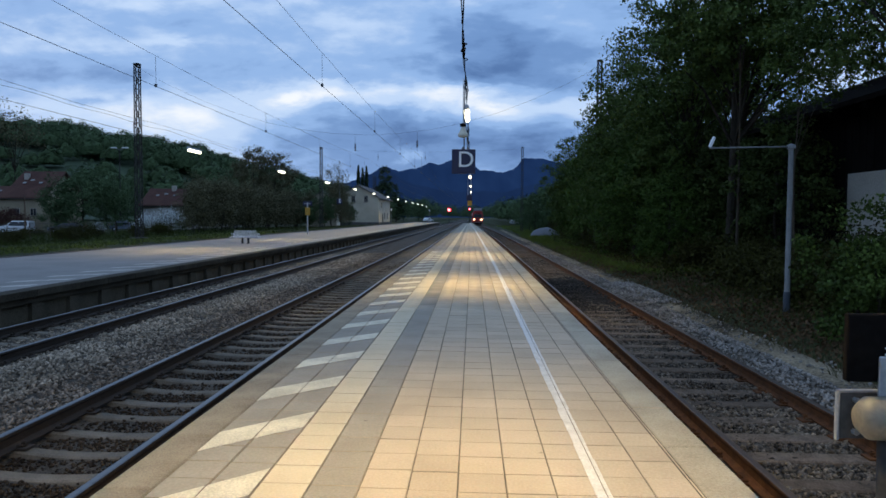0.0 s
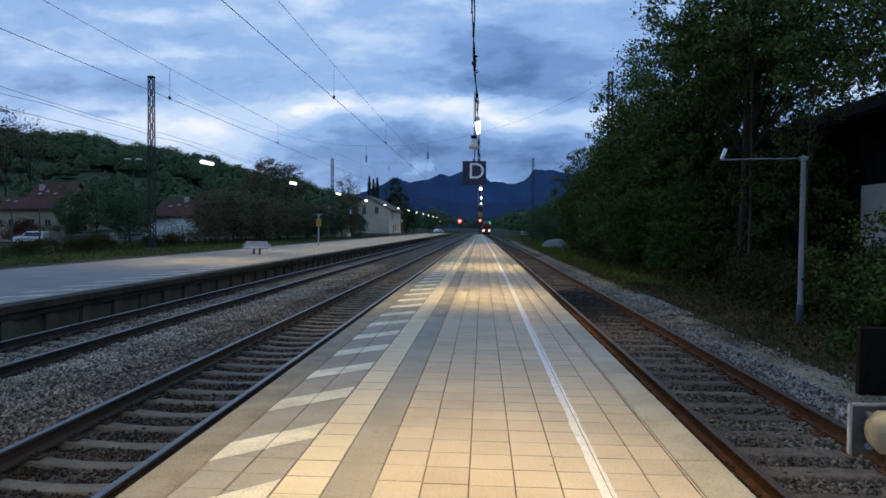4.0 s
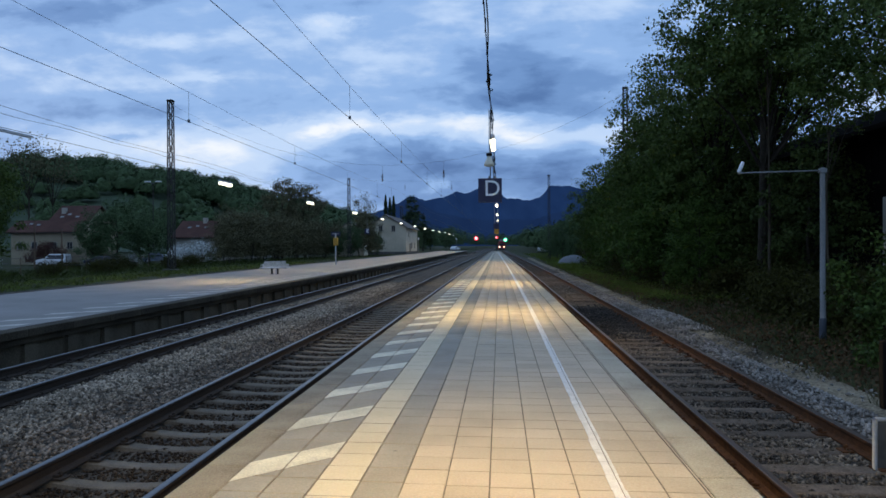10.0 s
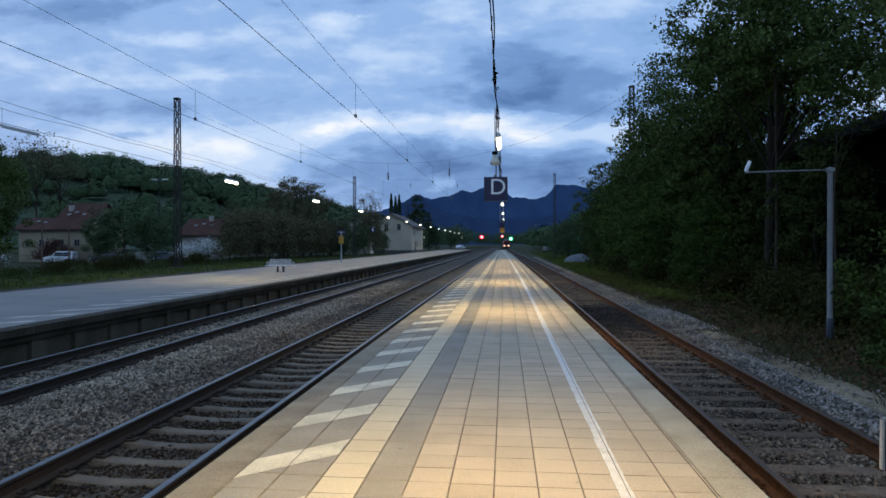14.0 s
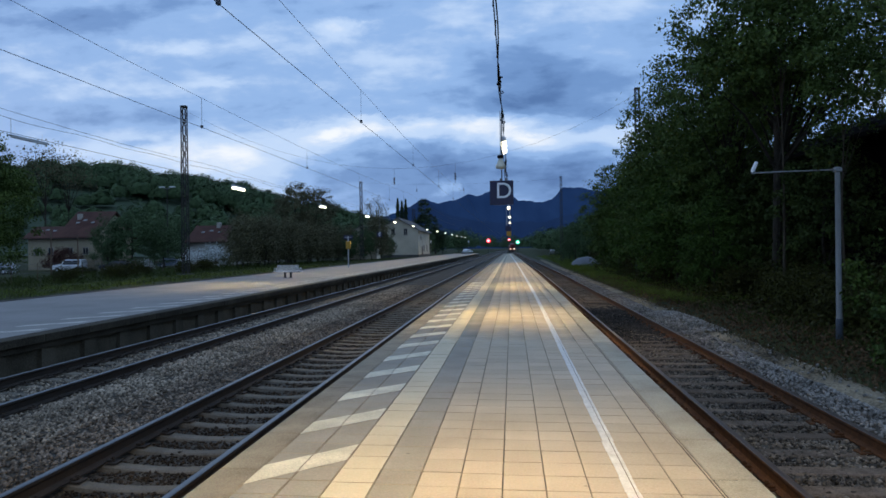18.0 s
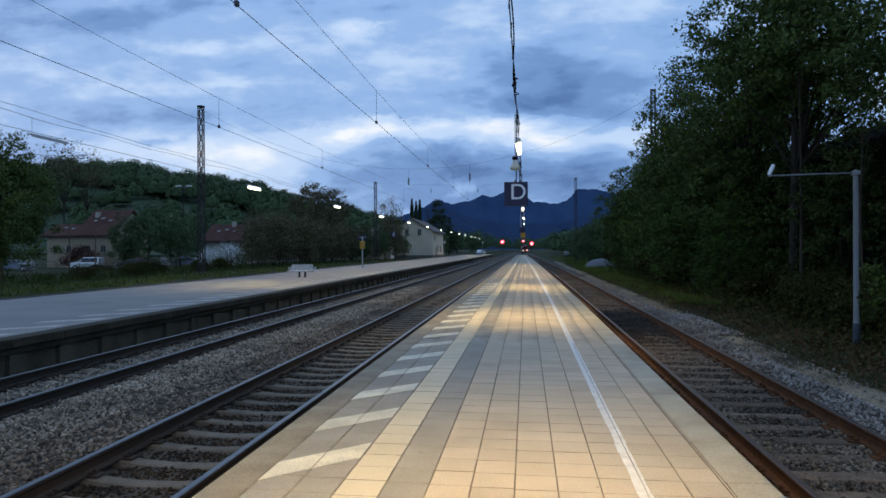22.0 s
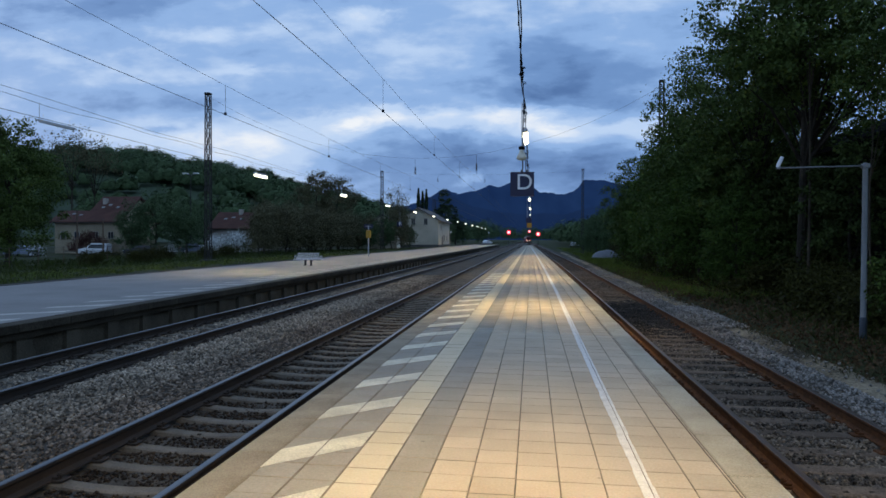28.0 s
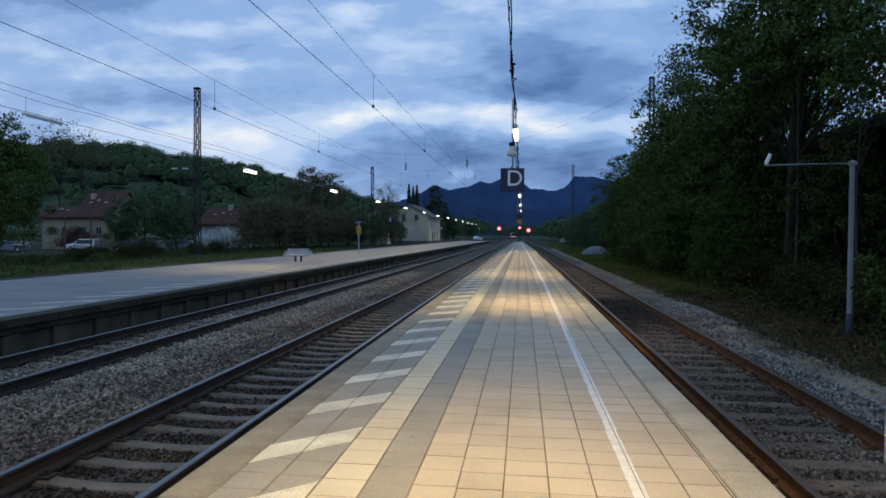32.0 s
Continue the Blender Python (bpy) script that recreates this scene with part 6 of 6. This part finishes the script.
SLIM = {"p": poplar(),
        "q": make_tree("conifer", 42, 14.0, 3.0, 0.8, 5200, 0.34, NEEDLE, "dark conifer beside the station house", 110, 0.2, 0.14, 0.2, 10, "tree", 0.75)}
plant(SLIM, [("p", -31.0, 186, 0, 0.93), ("p", -30.0, 187, 70, 0.89), ("p", -29.1, 188, 150, 0.92), ("q", -26.3, 205, 0, 1.24), ("q", -24, 216, 90, 0.85)])

AIRY = make_tree("tree", 51, 13.5, 3.0, 8.6, 1100, 0.24, LEAF_BROWN, "tall airy tree with sparse twigs", 60, 0.14, 0.2, 0.4, 34)
TALL = make_tree("tree", 52, 13.4, 3.6, 4.0, 7500, 0.24, LEAF_BROWN, "tall brownish tree rising above the thicket", 120, 0.16, 0.13, 0.4, 30)
plant({"l": TALL}, [("l", -33.6, 104, 0, 0.98), ("l", -30.2, 105, 120, 0.92)])
plant({"h": AIRY}, [("h", -82.5, 115, 0, 1.62), ("h", -26.5, 133, 10, 0.9), ("h", -79.5, 117, 40, 1.5)])
plant({"v": bush("bush", 62, 5.0, 2.9, 4200, 0.2, RED_TWIG, "dark reddish bush before the pale house", 60)}, [("v", -63.8, 92, 0, 1.0)])
plant({"w": bush("bush", 61, 4.2, 3.3, 1700, 0.2, BLOSSOM, "round bush covered in white blossom", 60)}, [("w", -38.4, 86, 0, 0.95), ("w", -41.6, 87, 80, 0.8), ("w", -51, 92, 10, 0.45), ("w", -53, 88, 10, 0.3), ("w", -64, 82, 10, 0.5)])

# woodland on the hill and along the line, far off
r = np.random.default_rng(77)


def woodland(name, spots, n, size, label, leaf):
    at, away = [], []
    for x, y, h, w in spots:
        d = unit(r, n)
        d[:, 2] = np.abs(d[:, 2]) * 1.1 - 0.15
        k = r.uniform(0.75, 1.05, n)[:, None]
        lump = 1 + 0.2 * np.sin(d[:, :1] * 6 + x) * np.cos(d[:, 1:2] * 6 + y)
        p = d * k * lump * np.array([w / 2, w / 2, h * 0.62])
        p[:, 2] += float(lie(np.array(x), np.array(y))) + h * 0.36
        at.append(p + np.array([x, y, 0]))
        away.append(d)
    tagged(new(name, soup(name, leaves(r, np.concatenate(at), size, out=np.concatenate(away), loose=0.3), [(0, 1, 2, 3)], leaf)), label, "woodland", "", "stuff")


spots = []
for _ in range(270):
    y = r.uniform(288, 366)
    spots.append((-r.uniform(0.12, 0.86) * y - 20, y, r.uniform(7.5, 12.5), r.uniform(10, 16)))
for _ in range(85):
    y = r.uniform(180, 288)
    spots.append((-r.uniform(0.16, 0.80) * y - 20, y, r.uniform(5, 10), r.uniform(6, 11)))
woodland("hill_woodland", spots, 1150, 0.95, "dark green woodland along the top of the hill", LEAF_HILL)
grid("meadow", np.linspace(-330, -46, 60), np.linspace(150, 330, 40), lambda x, y: lie(x, y) + 0.3, MEADOW, "dull green meadow on the hillside below the woods", "meadow")
spots = [(r.uniform(-130, 170), r.uniform(350, 460), r.uniform(8, 13), r.uniform(8, 14)) for _ in range(130)]
spots = [q for q in spots if not (-22 < q[0] < 6 and q[1] < 430)]
spots += [(r.uniform(10, 60), r.uniform(130, 340), r.uniform(6, 10), r.uniform(7, 11)) for _ in range(80)]
spots += [(r.uniform(-90, -26), r.uniform(225, 340), r.uniform(6, 10), r.uniform(7, 11)) for _ in range(60)]
spots += [(r.uniform(-90, 60), r.uniform(625, 690), r.uniform(10, 16), r.uniform(9, 14)) for _ in range(60)]
spots += [(r.uniform(12, 30), r.uniform(125, 330), r.uniform(5, 8), r.uniform(6, 9)) for _ in range(40)]
woodland("far_woodland", spots, 720, 0.66, "dark trees lining the railway in the distance", LEAF_HILL)

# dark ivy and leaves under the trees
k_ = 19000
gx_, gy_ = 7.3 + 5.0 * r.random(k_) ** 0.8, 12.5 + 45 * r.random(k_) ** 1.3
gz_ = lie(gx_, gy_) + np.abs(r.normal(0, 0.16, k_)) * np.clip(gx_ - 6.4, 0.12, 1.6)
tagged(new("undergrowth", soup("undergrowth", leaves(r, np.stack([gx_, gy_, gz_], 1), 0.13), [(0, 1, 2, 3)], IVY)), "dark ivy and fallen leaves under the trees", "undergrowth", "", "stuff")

# grass and weeds
def tufts(name, n, x0, x1, y0, y1, h, material, label, power=1.5, z_of=lie):
    y = y0 + (y1 - y0) * r.random(n) ** power
    x = r.uniform(x0, x1, n)
    keep = np.sin(x * 2.1 + y * 0.9) * np.cos(y * 0.7 - x) > -0.35
    x, y = x[keep], y[keep]
    at = np.stack([x, y, z_of(x, y)], 1)
    m = len(at)
    a = r.uniform(0, 6.28, m)
    w = np.stack([np.cos(a), np.sin(a), np.zeros(m)], 1) * (h * 0.06)
    lean = np.concatenate([r.normal(0, 0.35, (m, 2)), np.ones((m, 1))], 1) * (h * r.uniform(0.5, 1.3, m))[:, None]
    v = np.stack([at - w, at + w, at + w * 0.6 + lean * 0.6, at + lean * np.array([1.5, 1.5, 1]), at - w * 0.6 + lean * 0.6], 1)
    tagged(new(name, soup(name, v, [(0, 1, 2, 3, 4)], material)), label, "grass", "", "stuff")


tufts("grass", 20000, 6.2, 9.4, 27, 110, 0.22, GRASS_FRESH, "rough green grass under the trees")
k_ = 24000
gx_, gy_ = 5.35 + 4.0 * r.random(k_), 5 + 45 * r.random(k_) ** 1.5
tagged(new("leaf_litter", soup("leaf_litter", leaves(r, np.stack([gx_, gy_, lie(gx_, gy_) + 0.04 + 0.12 * r.random(k_)], 1), 0.075), [(0, 1, 2, 3)], LITTER)), "dead brown leaves on the ground under the trees", "leaf litter", "", "stuff")
tufts("grass", 2200, 6.2, 8.4, 9, 30, 0.24, GRASS, "sparse grass around the lamp post", 1.2)
tufts("grass", 10000, 5.6, 7.4, 28, 85, 0.22, GRASS_FRESH, "fresh green grass along the side track", 1.1)
tufts("grass", 9000, -23, -18.6, 18, 70, 0.17, GRASS_FRESH, "fresh grass along the back of the far platform", 1.2)
tufts("weeds", 9000, 5.15, 7.2, 5, 100, 0.13, DRY_GRASS, "sparse dry weeds on the earth strip", 1.5, lambda x, y: np.full_like(x, -0.60))
tufts("grass", 26000, -31, -18.6, 18, 120, 0.19, GRASS, "rough grass behind the far platform")
tufts("weeds", 9000, -44, -25, 34, 96, 0.36, GRASS, "tall dark weeds on the rough ground behind the platform", 1.1)
tufts("grass", 9000, 6.0, 14, 60, 170, 0.34, GRASS_FRESH, "bright grass beside the side track")


# ---------------------------------------------------------------- the departing train
def railcar(parent, y0, y1, last):
    prof = [(-1.40, 0.55), (-1.43, 1.0), (-1.43, 2.7), (-1.30, 3.45), (-0.9, 3.85), (0.9, 3.85), (1.30, 3.45), (1.43, 2.7), (1.43, 1.0), (1.40, 0.55)]
    part("car_body", Shape().sweep(prof, [(0, y0, 0), (0, y1, 0)], ks=[0, 0, 0, 1, 1, 1, 0, 0, 0, 1]), [TRAIN_RED, TRAIN_GREY], parent, "red painted car body with a grey roof")
    part("underframe", Shape().box(-1.2, 1.2, y0 + 0.3, y1 - 0.3, 0.25, 0.56, 0.05), BLACK, parent)
    for k in range(int((y1 - y0 - 3) / 2)):
        y = y0 + 2 + k * 2
        for x in (-1.435, 1.435):
            part("window", Shape().box(x - 0.01, x + 0.01, y, y + 1.5, 1.75, 2.6, 0.004), GLASS, parent, "dark glass")
    for y in (y0 + 2.5, y1 - 2.5):
        bg = new("bogie")
        bg.parent = parent
        bg.matrix_basis = pose(0, y, 0)
        part("bogie_frame", Shape().box(-1.1, 1.1, -1.6, 1.6, 0.35, 0.6, 0.04), BLACK, bg)
        for dy_ in (-1.1, 1.1):
            part("wheelset", Shape().lathe([(0.43, -0.80), (0.43, -0.68), (0.08, -0.66), (0.08, 0.66), (0.43, 0.68), (0.43, 0.80)], 16, "x", (0, dy_, 0.43)), RAIL_SIDE, bg)


def train():
    th = thing("train", pose(right_line(188), 188, -0.5), "red regional train departing with tail lights lit", "train")
    railcar(th, 0, 24.5, True)
    railcar(th, 25.3, 50, False)
    part("gangway", Shape().box(-0.9, 0.9, 24.4, 25.4, 0.7, 3.2, 0.05), BLACK, th)
    part("rear_window", Shape().box(-1.12, 1.12, -0.03, 0.05, 2.0, 2.95, 0.02), GLASS, th, "wide dark rear window")
    part("destination_panel", Shape().box(-0.6, 0.6, -0.035, 0.05, 3.1, 3.35, 0.01), BLACK, th)
    part("rear_band", Shape().box(-1.25, 1.25, -0.025, 0.04, 0.62, 0.85, 0.01), TRAIN_GREY, th)
    for x in (-0.98, 0.98):
        # Tail lamps drawn large; their surrounding glow is built as the rim.
        part("tail_light", Shape().lathe([(0.30, -0.09), (0.33, -0.03), (0.33, 0.02)], 14, "y", (x, 0, 1.42)), TAIL_GLOW, th, "lit red tail light, enlarged to show its glow")
        part("lamp_core", Shape().lathe([(0.18, -0.13), (0.23, -0.095)], 12, "y", (x, 0, 1.42)), TAIL_CORE, th)
        part("buffer", Shape().lathe([(0.2, -0.45), (0.2, -0.40), (0.09, -0.38), (0.09, 0.02)], 12, "y", (x * 0.89, 0, 0.95)), BLACK, th)
    part("coupling", Shape().box(-0.12, 0.12, -0.4, 0.05, 0.75, 1.0, 0.03), BLACK, th)
    part("roof_unit", Shape().box(-1.1, 1.1, 0.9, 9, 3.80, 4.5, 0.1), TRAIN_GREY, th)
    part("roof_aerial", Shape().box(-0.25, 0.25, 0.6, 1.2, 3.82, 4.25, 0.05), TRAIN_GREY, th)
    return th


rail_train = train()


# ---------------------------------------------------------------- what moves
def motions():
    run = ((0, 188), (3, 222), (6, 254), (9, 284), (12, 312), (14, 330), (17, 354), (19, 369), (21, 383), (23, 397), (25, 412), (28, 440), (30, 462), (32, 488))
    rows = []
    for t, y in run:
        turn = min(2.5, math.degrees(math.atan2(right_line(y) - right_line(y + 20), 20)))
        rows.append((t, pose(right_line(y), y, -0.5, 0, 0, turn)))
    walk(rail_train, rows)
    h = signal_drum.matrix_basis.translation.z
    walk(signal_drum, [(t, pose(0, 0, h, 0, 0, a)) for t, a in ((0, 0), (21.1, 0), (21.2, 60), (21.3, 120), (21.4, 180), (32, 180))])


motions()
